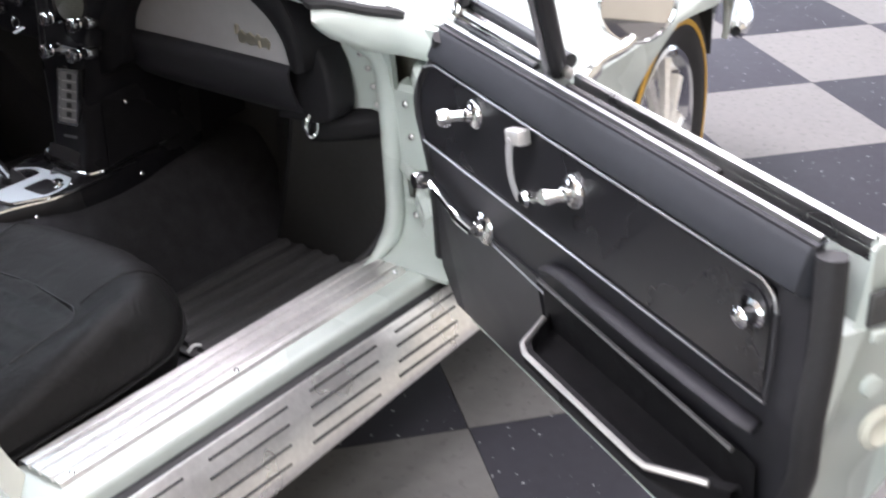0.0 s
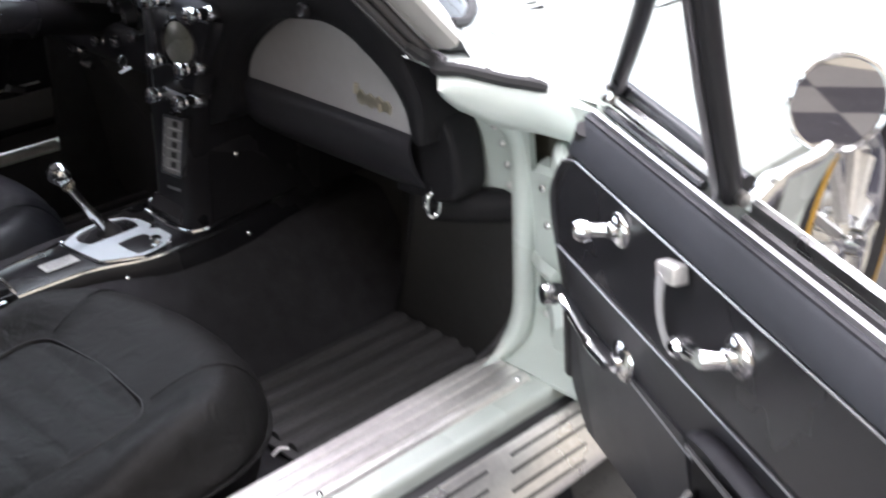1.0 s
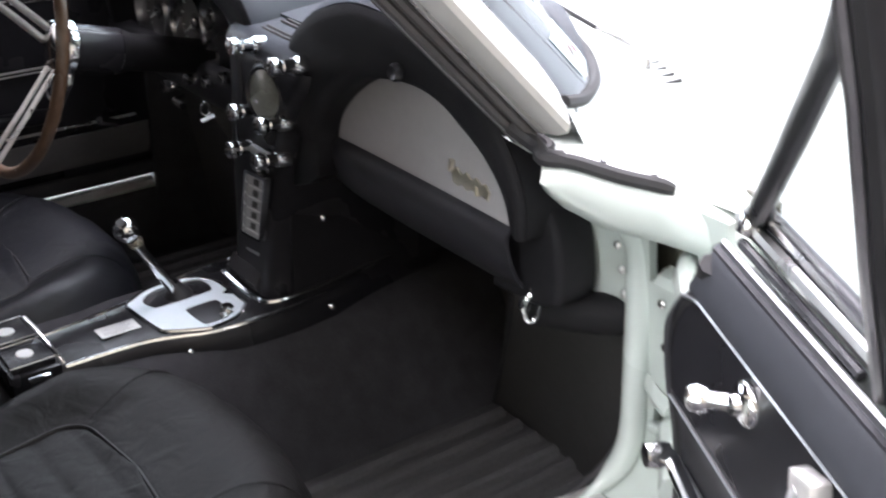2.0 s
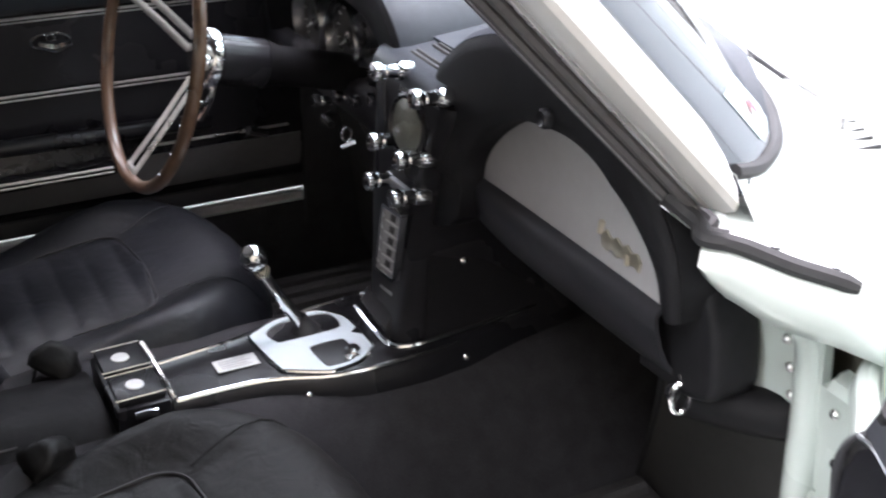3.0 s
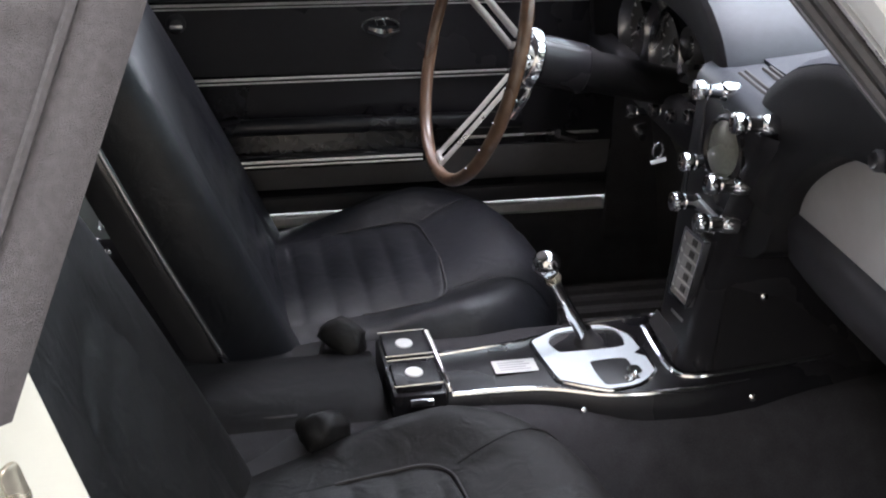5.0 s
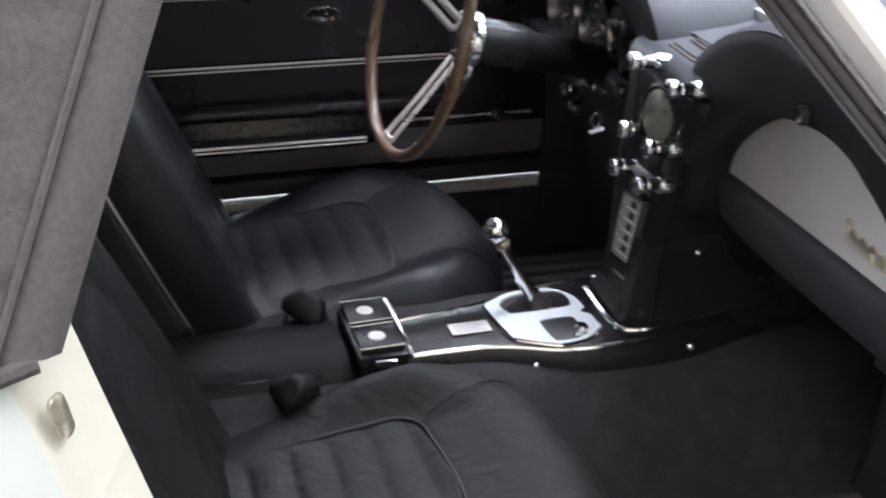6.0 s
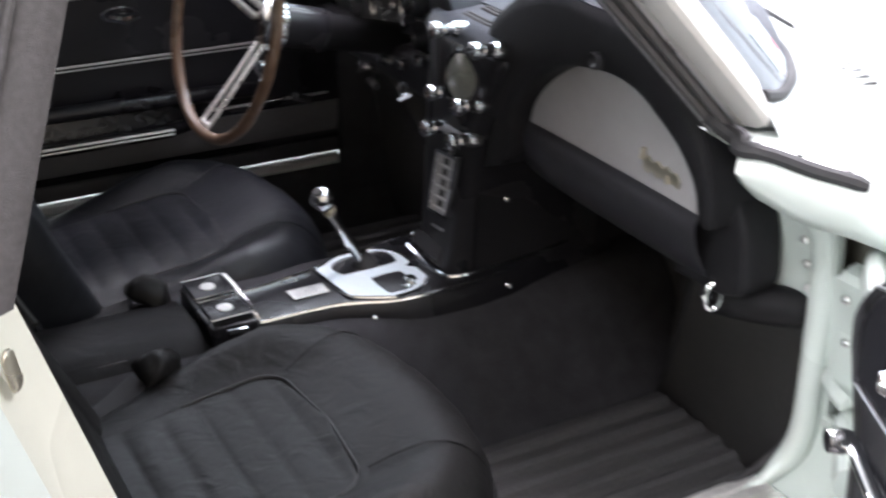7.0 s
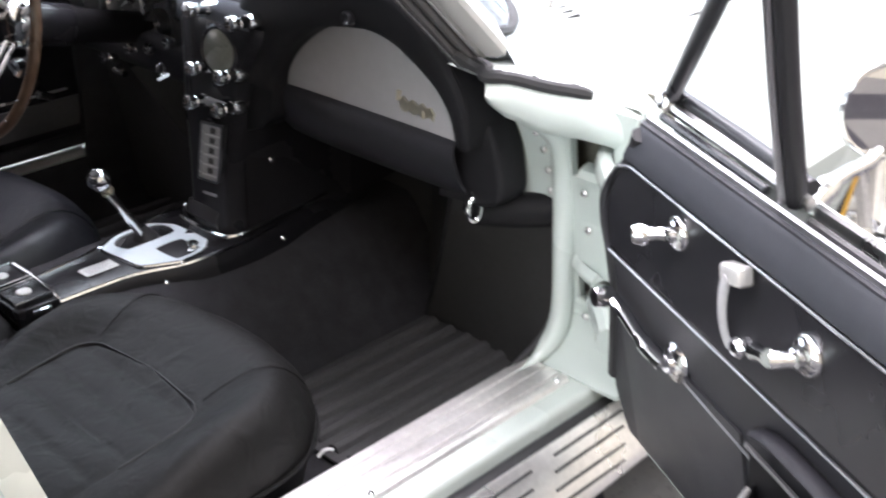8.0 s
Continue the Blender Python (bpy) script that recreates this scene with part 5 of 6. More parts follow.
part("lock_slot", box((-0.459, 1.436, 0.674), (-0.439, 1.443, 0.680), 0.002), ALUMINIUM, far_door, "bright bar across the lock knob")
part("handle_lever", tube([fd(-0.150, 0.030, 0.668), fd(-0.126, 0.034, 0.662), fd(-0.100, 0.030, 0.666)], [0.007, 0.010, 0.006], 8), CHROME, far_door)
part("lock_knob", lathe([(0.016, 0), (0.015, 0.006), (0.010, 0.012), (0, 0.013)], aim(fd(-0.449, 0.008, 0.678), (0, -1, 0)), 18), GREYTRIM, far_door, "dull grey lock knob")
part("rear_edge", tube([(-0.500, 1.455, 0.700), (-0.485, 1.452, 0.62), (-0.465, 1.450, 0.545)], 0.006, 8, flat=0.7), PAINT, far_door, "sliver of mint door edge")
part("front_closing", box((0.29, 1.450, 0.25), (0.58, 1.468, 0.78), 0.004), CARPET, far_door, "black carpeted closing panel")
part("shell", box((-0.55, 1.50, 0.36), (0.30, 1.60, 0.80), 0.02), PAINT, far_door)
part("lower_edge", box((-0.53, 1.470, 0.332), (0.315, 1.492, 0.362), 0.006), RUBBER, far_door)

# ---- seats ----
def seat(name, ox, oy, oz, label, leather):
    """Bucket seat; x forward from the back of the cushion, front lip at ox."""
    root = thing(name, (ox - 0.2, oy, 0.18), label, "car seat", "front seats")
    depth, hw = 0.445, 0.238
    base = Vector((ox - depth, oy, 0))

    def outline_of(d, h, rc, taper):
        pts = [(0.0, -h * taper), (0.10, -h * (taper + 1) / 2), (d - rc - 0.06, -h), (d - rc - 0.02, -h)]
        pts += [(d - rc + rc * math.sin(radians(a)), -h + rc - rc * math.cos(radians(a))) for a in range(0, 91, 9)]
        pts += [(d + 0.006, -h * 0.22), (d + 0.008, 0.0)]
        pts += [(x, -y) for x, y in reversed(pts[:-1])]
        return [(p.x, p.y) for p in smooth_path([(x, y, 0) for x, y in pts], 2)]

    outer = outline_of(depth, hw, 0.172, 0.93)
    inner = outline_of(depth - 0.180, 0.134, 0.040, 0.96)
    n = len(outer)

    def sag(x):
        return 0.026 * max(0, 1 - x / 0.28)

    def swell(x):
        """How far the bolsters stand up: high towards the front, low at the backrest."""
        return lerp([(0.0, -0.35), (0.08, 0.05), (0.16, 0.75), (0.22, 1.35), (0.27, 1.65), (0.34, 1.60), (0.40, 1.30), (0.45, 1.0)], x)

    def ring(q, z):
        """Between the outside (q 0) and the insert's edge (q 1)."""
        out = []
        for (x0, y0), (x1, y1) in zip(outer, inner):
            x, y = x0 + (x1 - x0) * q, y0 + (y1 - y0) * q
            out.append(base + Vector((x, y, min(z, 0.380) + max(0, z - 0.380) * swell(x) - sag(x) + oz - 0.030 * max(0, 1 - x / 0.2) * (1 - q) ** 2)))
        return out

    def skirt(s, z):
        return [base + Vector((x * (1 - s * 0.5 * (x > 0.2)), y * (1 - s), z + oz - sag(x))) for x, y in outer]

    rows = [skirt(0.13, 0.185), skirt(0.085, 0.23), skirt(0.045, 0.275), skirt(0.015, 0.312), skirt(0.002, 0.330)]
    rows += [ring(q, z) for q, z in ((0.02, 0.349), (0.07, 0.370), (0.14, 0.386), (0.24, 0.397), (0.36, 0.4025), (0.50, 0.4010), (0.64, 0.3965), (0.78, 0.3915), (0.90, 0.3872), (0.96, 0.3858), (1.0, 0.3842), (1.01, 0.3815))]
    cushion = part("cushion", sheet(rows), leather, root, "black leather cushion with rounded bolsters", angle=70)
    # insert with pleats running across
    far_x = inner[n // 2][0]
    cols = []
    for k in range(61):
        x = (far_x + 0.002) * k / 60
        half_w = lerp([(px, -py) for px, py in inner[:n // 2 + 1]], x) + 0.002
        p = abs(math.sin(math.pi * (x - 0.249) / 0.0486)) ** 0.55
        cols.append([base + Vector((x, half_w * q, 0.3802 + 0.0055 * p * (1 - abs(q) ** 8) + 0.0036 * max(0, swell(x)) * min(1, abs(q) ** 6 + (k / 60) ** 12) - sag(x) + oz)) for q in (-1, -0.97, -0.92, -0.8, -0.5, 0, 0.5, 0.8, 0.92, 0.97, 1)])
    part("pleated_insert", sheet(cols), leather, cushion, "black leather insert with cross pleats", angle=60)
    part("insert_piping", tube([p + Vector((0, 0, 0.0006)) for p in ring(0.985, 0.3852)[3:-3]], 0.0017, 6), RUBBER, cushion)
    part("lower_piping", tube([p + Vector((0, 0, -0.012)) for p in skirt(-0.006, 0.330)], 0.0034, 6), leather, cushion)
    for i in (int(n * 0.335), n - 1 - int(n * 0.335)):
        pts = [ring(q, z + 0.001)[i] for q, z in ((0.07, 0.370), (0.14, 0.386), (0.24, 0.397), (0.36, 0.4025), (0.50, 0.4025), (0.64, 0.399), (0.78, 0.394), (0.92, 0.388))]
        part("corner_seam", tube(pts, 0.0012, 5), leather, cushion)
    for k in range(5):
        x = 0.249 - 0.0486 * k
        part("pleat_seam", tube([base + Vector((x, y, 0.3802 + oz - sag(x))) for y in (-0.118, -0.06, 0.0, 0.06, 0.118)], 0.0012, 5), leather, cushion)
    part("seat_base", box((ox - depth + 0.03, oy - 0.20, 0.178), (ox - 0.06, oy + 0.20, 0.21 + oz), 0.01), SATIN, root)
    # backrest in its own leaning plane
    lean = radians(24.5)
    up = Vector((-math.sin(lean), 0, math.cos(lean)))
    out = Vector((math.cos(lean), 0, math.sin(lean)))
    foot = Vector((ox - 0.405, oy, 0.335 + oz))
    H = 0.60
    side = [(0.0, -0.235), (0.12, -0.243), (0.28, -0.240), (0.42, -0.222), (0.50, -0.200), (0.56, -0.155), (0.592, -0.08), (H, 0.0)]
    side = side + [(v, -y) for v, y in reversed(side[:-1])]
    side = [(p.x, p.y) for p in smooth_path([(v, y, 0) for v, y in side], 4)]

    def bp(rho, d, v, y):
        return foot + up * (v * rho) + Vector((0, y * rho, 0)) + out * d

    bprof = [(1.0, -0.076), (1.008, -0.055), (1.004, -0.030), (0.985, -0.010), (0.95, 0.004), (0.90, 0.010), (0.82, 0.012), (0.74, 0.010), (0.66, 0.008), (0.60, 0.005), (0.575, 0.002)]
    rows = [[bp(rho, d, v, y) for v, y in side] for rho, d in bprof]
    rows += [[bp(rho, 0.001 + 0.0030 * abs(math.sin(math.pi * v * rho / 0.0486)) ** 0.55, v, y) for v, y in side] for rho in [0.562 - 0.0195 * j for j in range(28)]]
    back = part("backrest", sheet(rows), leather, root, "black leather backrest with pleats", angle=70)
    shell_rows = [[bp(rho, d, v, y) for v, y in side] for rho, d in ((1.0, -0.070), (1.02, -0.074), (1.018, -0.090), (0.98, -0.118), (0.8, -0.126), (0.4, -0.128), (0.03, -0.128))]
    bshell = part("back_shell", sheet(shell_rows), GLOSS, root, "gloss black hard seat back", angle=60)
    part("shell_trim", tube([bp(1.022, -0.074, v, y) for v, y in side], 0.0024, 6), MOULDING, bshell, "thin chrome trim")
    for sgn in (-1, 1):
        for v, y in ((0.02, 0.236), (0.30, 0.243)):
            part("trim_screw", lathe([(0.009, 0), (0.008, 0.006), (0, 0.008)], aim(bp(1.0, -0.118, v, sgn * y) + Vector((-0.01, 0, -0.01)), (0.3, sgn, 0)), 12), CHROME, bshell)
        part("hinge_bracket", tube([bp(1, -0.07, -0.10, sgn * 0.246), bp(1, -0.07, 0.02, sgn * 0.250), bp(1, -0.075, 0.10, sgn * 0.250)], 0.010, 8, flat=0.4), SATIN, root)
    return root


# Dimmed leather copy here, blue-tinted copy on the driver seat.
seat("passenger_seat", 0.0, 0.515, 0.012, "black leather passenger bucket seat with pleated insert", DIMSEAT)
seat("driver_seat", 0.094, 1.195, -0.012, "black leather driver bucket seat with pleated insert", SEAT)


# ---- dashboard ----
dash = thing("dashboard", (0.3, CY, 0.56), "black padded twin-cowl dashboard with round gauges", "dashboard")
ARCH = [(0.701, 0.653), (0.695, 0.681), (0.674, 0.712), (0.635, 0.746), (0.587, 0.773), (0.525, 0.786), (0.465, 0.790), (0.410, 0.776), (0.364, 0.741), (0.338, 0.700), (0.333, 0.652)]
ARCH_DRIVER = [(0.905, 0.652), (0.908, 0.70), (0.918, 0.740), (0.945, 0.768), (0.995, 0.785), (1.08, 0.793), (1.20, 0.795), (1.30, 0.785), (1.37, 0.760), (1.400, 0.71), (1.407, 0.652)]


def glass_x(y):
    """How far forward the windscreen foot lies at y."""
    return max(0.285, lerp([(b, a) for a, b, _ in GB], min(y, 2 * CY - y)))


def brow(line, centre, inboard):
    """Padded hood over the glovebox or the gauges along a line of (y, z)."""
    path = smooth_path([(0, y, z) for y, z in line], 4)
    rows = []
    for i, p in enumerate(path):
        a, b = path[max(i - 1, 0)], path[min(i + 1, len(path) - 1)]
        d = (b - a).normalized()
        nrm = Vector((0, d.z, -d.y))
        if nrm.dot(p - centre) < 0:
            nrm = -nrm
        k = lerp([(0, inboard), (4, 1.42 * inboard), (8, 1.8 * inboard), (12, 1.72 * inboard), (16, 0.5 + inboard), (20, 0.25 + 0.98 * inboard), (27, 1.0), (32, 0.70), (36, 0.46), (40, 0.26)], i)
        back = 0.030 * max(0, (i - 29) / 11)
        rows.append([(x + back, p.y + nrm.y * o, p.z + nrm.z * o) for x, o in ((0.250, -0.004), (0.236, 0.000), (0.208, 0.002), (0.199, 0.005), (0.196, 0.012 * k), (0.194, 0.036 * k), (0.194, 0.050 * k), (0.1955, 0.0545 * k), (0.200, 0.0585 * k), (0.212, 0.0625 * k), (0.245, 0.066 * k), (0.25 + 0.4 * (glass_x(p.y) - 0.25), 0.066 * k), (glass_x(p.y) - 0.025, 0.055 * k))])
    # Split by light: shade-dark face and end, light-tinted top.
    part("brow_face", sheet([r[:9] for r in rows], 0.005), DASH, dash, "black brow face with shade in its colour", angle=60)
    part("brow_top", sheet([r[8:] for r in rows[:32]], 0.005), PADTOP, dash, "padded black brow top with blue-grey light in its colour", angle=60)
    part("brow_end", sheet([r[8:] for r in rows[31:]], 0.005), DASH, dash, "black outboard brow end with shade in its colour", angle=60)


brow(ARCH, Vector((0, 0.526, 0.66)), 1.0)
brow(ARCH_DRIVER, Vector((0, 1.16, 0.68)), 0.6)
# dash top behind the brows and the dip between them
top_rows = []
for k in range(31):
    y = 0.285 + (2 * CY - 0.57) * k / 30
    hump = 0.022 * (math.exp(-((y - 0.526) / 0.16) ** 2) + math.exp(-((y - 1.16) / 0.22) ** 4))
    top_rows.append([(x, y, z + hump * w) for x, z, w in [(0.245 + (glass_x(y) - 0.018 - 0.245) * q, 0.784 + 0.021 * q, 1 - 0.8 * q) for q in (0.0, 0.12, 0.35, 0.7, 1.0)]])
# Top and centre pad carry the same painted-in top light.
part("top_pad", sheet(top_rows, 0.006, (0, 0, -1)), PADTOP, dash, "black dash top with blue-grey light in its colour")
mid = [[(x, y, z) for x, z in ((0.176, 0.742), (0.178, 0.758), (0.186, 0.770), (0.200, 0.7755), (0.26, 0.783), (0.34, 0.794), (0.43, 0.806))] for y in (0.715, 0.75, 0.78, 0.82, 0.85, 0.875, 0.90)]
part("centre_pad", sheet(mid, 0.006, (0, 0, -1)), PADTOP, dash, "black centre pad with blue-grey light in its colour")
for x, z in ((0.199, 0.7762), (0.207, 0.7775), (0.229, 0.7805), (0.237, 0.7815)):
    part("defroster_slot", tube([(x + 0.004, 0.742, z), (x + 0.004, 0.79, z), (x + 0.006, 0.842, z)], 0.0026, 6), DARK, dash, "dark defroster slot")
ridge = smooth_path([(0.205, 0.876, 0.775), (0.235, 0.895, 0.785), (0.324, 0.945, 0.800), (0.42, 0.985, 0.809)], 4)
part("centre_ridge", sheet([[p + Vector((0.004, -0.010, -0.006)), p + Vector((0.001, -0.003, 0.0015)), p + Vector((-0.001, 0.004, 0.002)), p + Vector((-0.006, 0.024, -0.004))] for p in ridge], 0.004, (0, 0, -1)), PADTOP, dash, angle=60)
# glove box
glove = part("glovebox_door", prism([(p.y, p.z) for p in smooth_path([(0, y, z) for y, z in ARCH], 4)][::-1], 0.008, Matrix(((0, 0, 1, 0.229), (1, 0, 0, 0), (0, 1, 0, 0), (0, 0, 0, 1))), 0.002), GLOVE, dash, "grey metallic glovebox door")
part("glovebox_edge", tube([(0.2262, p.y, p.z) for p in smooth_path([(0, y, z - 0.0015) for y, z in ARCH], 4)], 0.0013, 6), MOULDING, glove, "thin bright glovebox edge")
badge = part("glovebox_badge", prism([(-0.031, -0.007), (-0.022, -0.010), (-0.014, -0.006), (-0.006, -0.011), (0.004, -0.007), (0.012, -0.012), (0.022, -0.008), (0.030, -0.012), (0.033, -0.002), (0.026, 0.006), (0.018, 0.003), (0.010, 0.009), (0.002, 0.004), (-0.007, 0.010), (-0.016, 0.005), (-0.024, 0.012), (-0.032, 0.006)], 0.003, Matrix.Translation((0.229, 0.413, 0.687)) @ Matrix(((0, 0, -1, 0), (-1, 0, 0, 0), (0, 1, 0, 0), (0, 0, 0, 1))) @ pose(0, 0, 0, 0, 0, 2) @ Matrix.Scale(1.06, 4), 0.001), BRASS, glove, "small pale gold emblem bar")
part("badge_stem", tube([(0.2265, 0.449, 0.691), (0.2265, 0.447, 0.705)], 0.0038, 6), BRASS, badge)
part("badge_tail", tube([(0.2265, 0.401, 0.687), (0.2265, 0.399, 0.676)], 0.0034, 6), BRASS, badge)
part("glovebox_lock", lathe([(0.011, 0), (0.011, 0.006), (0.008, 0.010), (0.004, 0.008), (0, 0.008)], aim((0.190, 0.503, 0.803), (-1, 0, 0.15)), 18), SATIN, dash, "dark round glovebox lock")
part("door_stop", lathe([(0.006, 0), (0.005, 0.004), (0, 0.005)], aim((0.228, 0.340, 0.712), (-1, 0, 0)), 12), CHROME, dash)
part("door_stop", lathe([(0.005, 0), (0.004, 0.004), (0, 0.005)], aim((0.226, 0.706, 0.656), (-1, 0, 0)), 12), CHROME, dash)
# lower padding
low_prof = [(0.240, 0.656), (0.224, 0.652), (0.219, 0.645), (0.221, 0.630), (0.228, 0.608), (0.238, 0.588), (0.252, 0.572), (0.275, 0.560), (0.31, 0.556), (0.36, 0.56)]
part("lower_pad", sheet([[(x + 0.02 * abs((y - 0.52) / 0.25) ** 4, y, z) for x, z in low_prof] for y in (0.340, 0.352, 0.37, 0.40, 0.45, 0.5, 0.6, 0.66, 0.70, 0.725)], 0.005), VINYL, dash, "black lower padding", angle=60)
part("inner_panel", prism([(0.698, 0.645), (0.705, 0.606), (0.730, 0.584), (0.790, 0.560), (0.790, 0.752), (0.705, 0.752)], 0.09, Matrix(((0, 0, 1, 0.1985), (1, 0, 0, 0), (0, 1, 0, 0), (0, 0, 0, 1))), 0.004), DASH, dash, "black panel beside the glovebox")
part("lower_pad", sheet([[(x + 0.012, 2 * CY - y, z) for x, z in low_prof] for y in (0.262, 0.28, 0.32, 0.40, 0.5, 0.6, 0.68, 0.74, 0.775)], 0.005), VINYL, dash, angle=60)
end_line = smooth_path([(0.400, 0.700, 0), (0.34, 0.700, 0), (0.318, 0.697, 0), (0.301, 0.678, 0), (0.286, 0.648, 0), (0.278, 0.605, 0), (0.279, 0.582, 0), (0.292, 0.566, 0), (0.33, 0.556, 0), (0.400, 0.552, 0)], 4)
part("dash_end", prism([(p.x, p.y) for p in end_line], 0.060, Matrix(((0, 0, 1, 0.250), (1, 0, 0, 0), (0, 1, 0, 0), (0, 0, 0, 1))), 0.010, 3), DASH, dash, "black rounded dash end trim", angle=60)
part("carcass", box((0.30, 0.30, 0.575), (0.44, 2 * CY - 0.30, 0.735), 0.01), DARK, dash)
# grab ring and padded roll over the kick panel
# Roll darkened by colour, since little light falls here.
part("kick_roll", tube(smooth_path([(0.276, 0.350, 0.541), (0.288, 0.322, 0.543), (0.304, 0.292, 0.546), (0.322, 0.264, 0.550), (0.334, 0.252, 0.552)], 4), [0.016] + [0.0255] * 15 + [0.022], 14, flat=1.0), TUNNEL, dash, "black padded roll")
ring_at = Vector((0.258, 0.338, 0.553))
rp = [ring_at + Vector((-0.3, -0.95, 0)).cross(Vector((0, 0, 1))).normalized() * (0.010 * math.cos(a)) + Vector((0.0, 0, 0.018 * math.sin(a))) + Vector((-0.006, -0.012, 0)) for a in [2 * math.pi * k / 20 for k in range(20)]]
part("vent_pull", tube(rp, 0.0031, 8, closed=True), CHROME, dash, "oval chrome vent pull")
part("pull_tongue", tube([ring_at + Vector((-0.006, -0.010, 0.022)), ring_at + Vector((-0.002, -0.004, 0.048))], 0.0032, 6), CHROME, dash)
part("pull_backing", lathe([(0.014, 0), (0.012, 0.004), (0, 0.005)], aim(ring_at, (-0.3, -0.95, 0)), 16), SATIN, dash)
part("dash_pin", lathe([(0.008, -0.004), (0.008, 0.004), (0, 0.006)], aim((0.298, 0.436, 0.553), (-1, -0.4, -0.2)), 12), ALUMINIUM, dash)
# instrument cluster
part("cluster_panel", prism([(p.y, p.z) for p in smooth_path([(0, y, z - 0.004) for y, z in ARCH_DRIVER], 4)], 0.006, Matrix(((0, 0, 1, 0.272), (1, 0, 0, 0), (0, 1, 0, 0), (0, 0, 0, 1)))), GLOSS, dash, "gloss black instrument panel")


def gauge(y, z, r):
    g = part("gauge", lathe([(r, 0.0), (r, 0.020), (r * 0.94, 0.026), (r * 0.88, 0.020), (r * 0.86, 0.006)], aim((0.274, y, z), (-1, 0, 0)), 32), GAUGERIM, dash, "round dark-rimmed gauge")
    part("dial", lathe([(r * 0.87, 0.006), (0.3 * r, 0.0075), (0.28 * r, 0.004), (0, 0.004)], aim((0.274, y, z), (-1, 0, 0)), 32), DIAL, g, "black dial")
    for k in range(11):
        a = radians(220 - 26 * k)
        c, s = math.cos(a), math.sin(a)
        part("tick", tube([(0.2662, y + 0.70 * r * c, z + 0.70 * r * s), (0.2662, y + 0.80 * r * c, z + 0.80 * r * s)], 0.0012, 4), WHITE, g)
    part("needle", tube([(0.2635, y, z), (0.2635, y + 0.66 * r * 0.8, z - 0.66 * r * 0.5)], [0.0022, 0.0008], 5), WHITE, g)
    part("lens", lathe([(0.17 * r, 0.006), (0.16 * r, 0.0125), (0.08 * r, 0.015), (0, 0.0155)], aim((0.274, y, z), (-1, 0, 0)), 12), CHROME, g)
    return g


for y, z, r in ((1.178, 0.697, 0.062), (1.314, 0.690, 0.062), (1.098, 0.730, 0.027), (1.092, 0.668, 0.026), (1.012, 0.712, 0.024)):
    gauge(y, z, r)


def knob(y, z, x, r, parent, name="control_knob", reach=0.024, way=(-1, 0, 0.1), label=""):
    """A chrome knob on a short stem."""
    return part(name, lathe([(r * 0.72, -0.006), (r * 0.68, reach * 0.30), (r * 0.80, reach * 0.40), (r * 0.72, reach * 0.48), (r * 0.95, reach * 0.62), (r, reach * 0.82), (r * 0.90, reach), (r * 0.5, reach * 1.08), (0, reach * 1.04)], aim((x, y, z), way), 18), CHROME, parent, label)


for y, z, x in ((1.233, 0.581, 0.248), (1.139, 0.619, 0.246), (1.072, 0.633, 0.245), (1.014, 0.654, 0.246)):
    knob(y, z, x, 0.011, dash, label="small chrome dash knob")
part("hood_release", tube([(0.246, 1.206, 0.571), (0.225, 1.195, 0.570), (0.222, 1.156, 0.571)], [0.0045, 0.005, 0.006], 8), ALUMINIUM, dash)
part("brake_handle", tube([(0.20, 1.40, 0.475), (0.165, 1.385, 0.492)], 0.008, 8), ALUMINIUM, dash, "satin metal pull handle")

# ---- centre stack ----
stack = thing("centre_stack", (0.2, 0.84, 0.37), "black centre stack with a vertical radio and chrome knobs", "centre stack")
srows = []
for z, x, y0, y1 in ((0.372, 0.160, 0.795, 0.893), (0.42, 0.166, 0.794, 0.895), (0.50, 0.172, 0.790, 0.898), (0.60, 0.176, 0.770, 0.904), (0.68, 0.178, 0.738, 0.898), (0.735, 0.176, 0.704, 0.892), (0.748, 0.182, 0.698, 0.892)):
    srows.append([(0.42, y0 - 0.012, z), (0.25, y0 - 0.006, z), (x + 0.018, y0 - 0.002, z), (x + 0.004, y0 + 0.004, z), (x, y0 + 0.014, z), (x, (y0 + y1) / 2, z), (x, y1 - 0.014, z), (x + 0.004, y1 - 0.004, z), (x + 0.018, y1 + 0.002, z), (0.42, y1 + 0.010, z)])
part("housing", sheet(srows, 0.004), SATIN, stack, "satin black housing", angle=50)
part("side_cover", prism([(0.24, 0.372), (0.56, 0.40), (0.56, 0.60), (0.36, 0.60), (0.20, 0.66), (0.195, 0.372)], 0.004, Matrix(((1, 0, 0, 0), (0, 0, -1, 0.783), (0, 1, 0, 0), (0, 0, 0, 1)))), DASH, stack, "black side panel")
part("side_cover", prism([(0.24, 0.372), (0.56, 0.40), (0.56, 0.60), (0.36, 0.60), (0.20, 0.66), (0.195, 0.372)], 0.004, Matrix(((1, 0, 0, 0), (0, 0, -1, 0.915), (0, 1, 0, 0), (0, 0, 0, 1)))), SATIN, stack)
screw((0.250, 0.777, 0.503), (0, -1, 0), 0.006, stack)
screw((0.245, 0.777, 0.565), (0, -1, 0), 0.0045, stack, mat=ALUMINIUM)
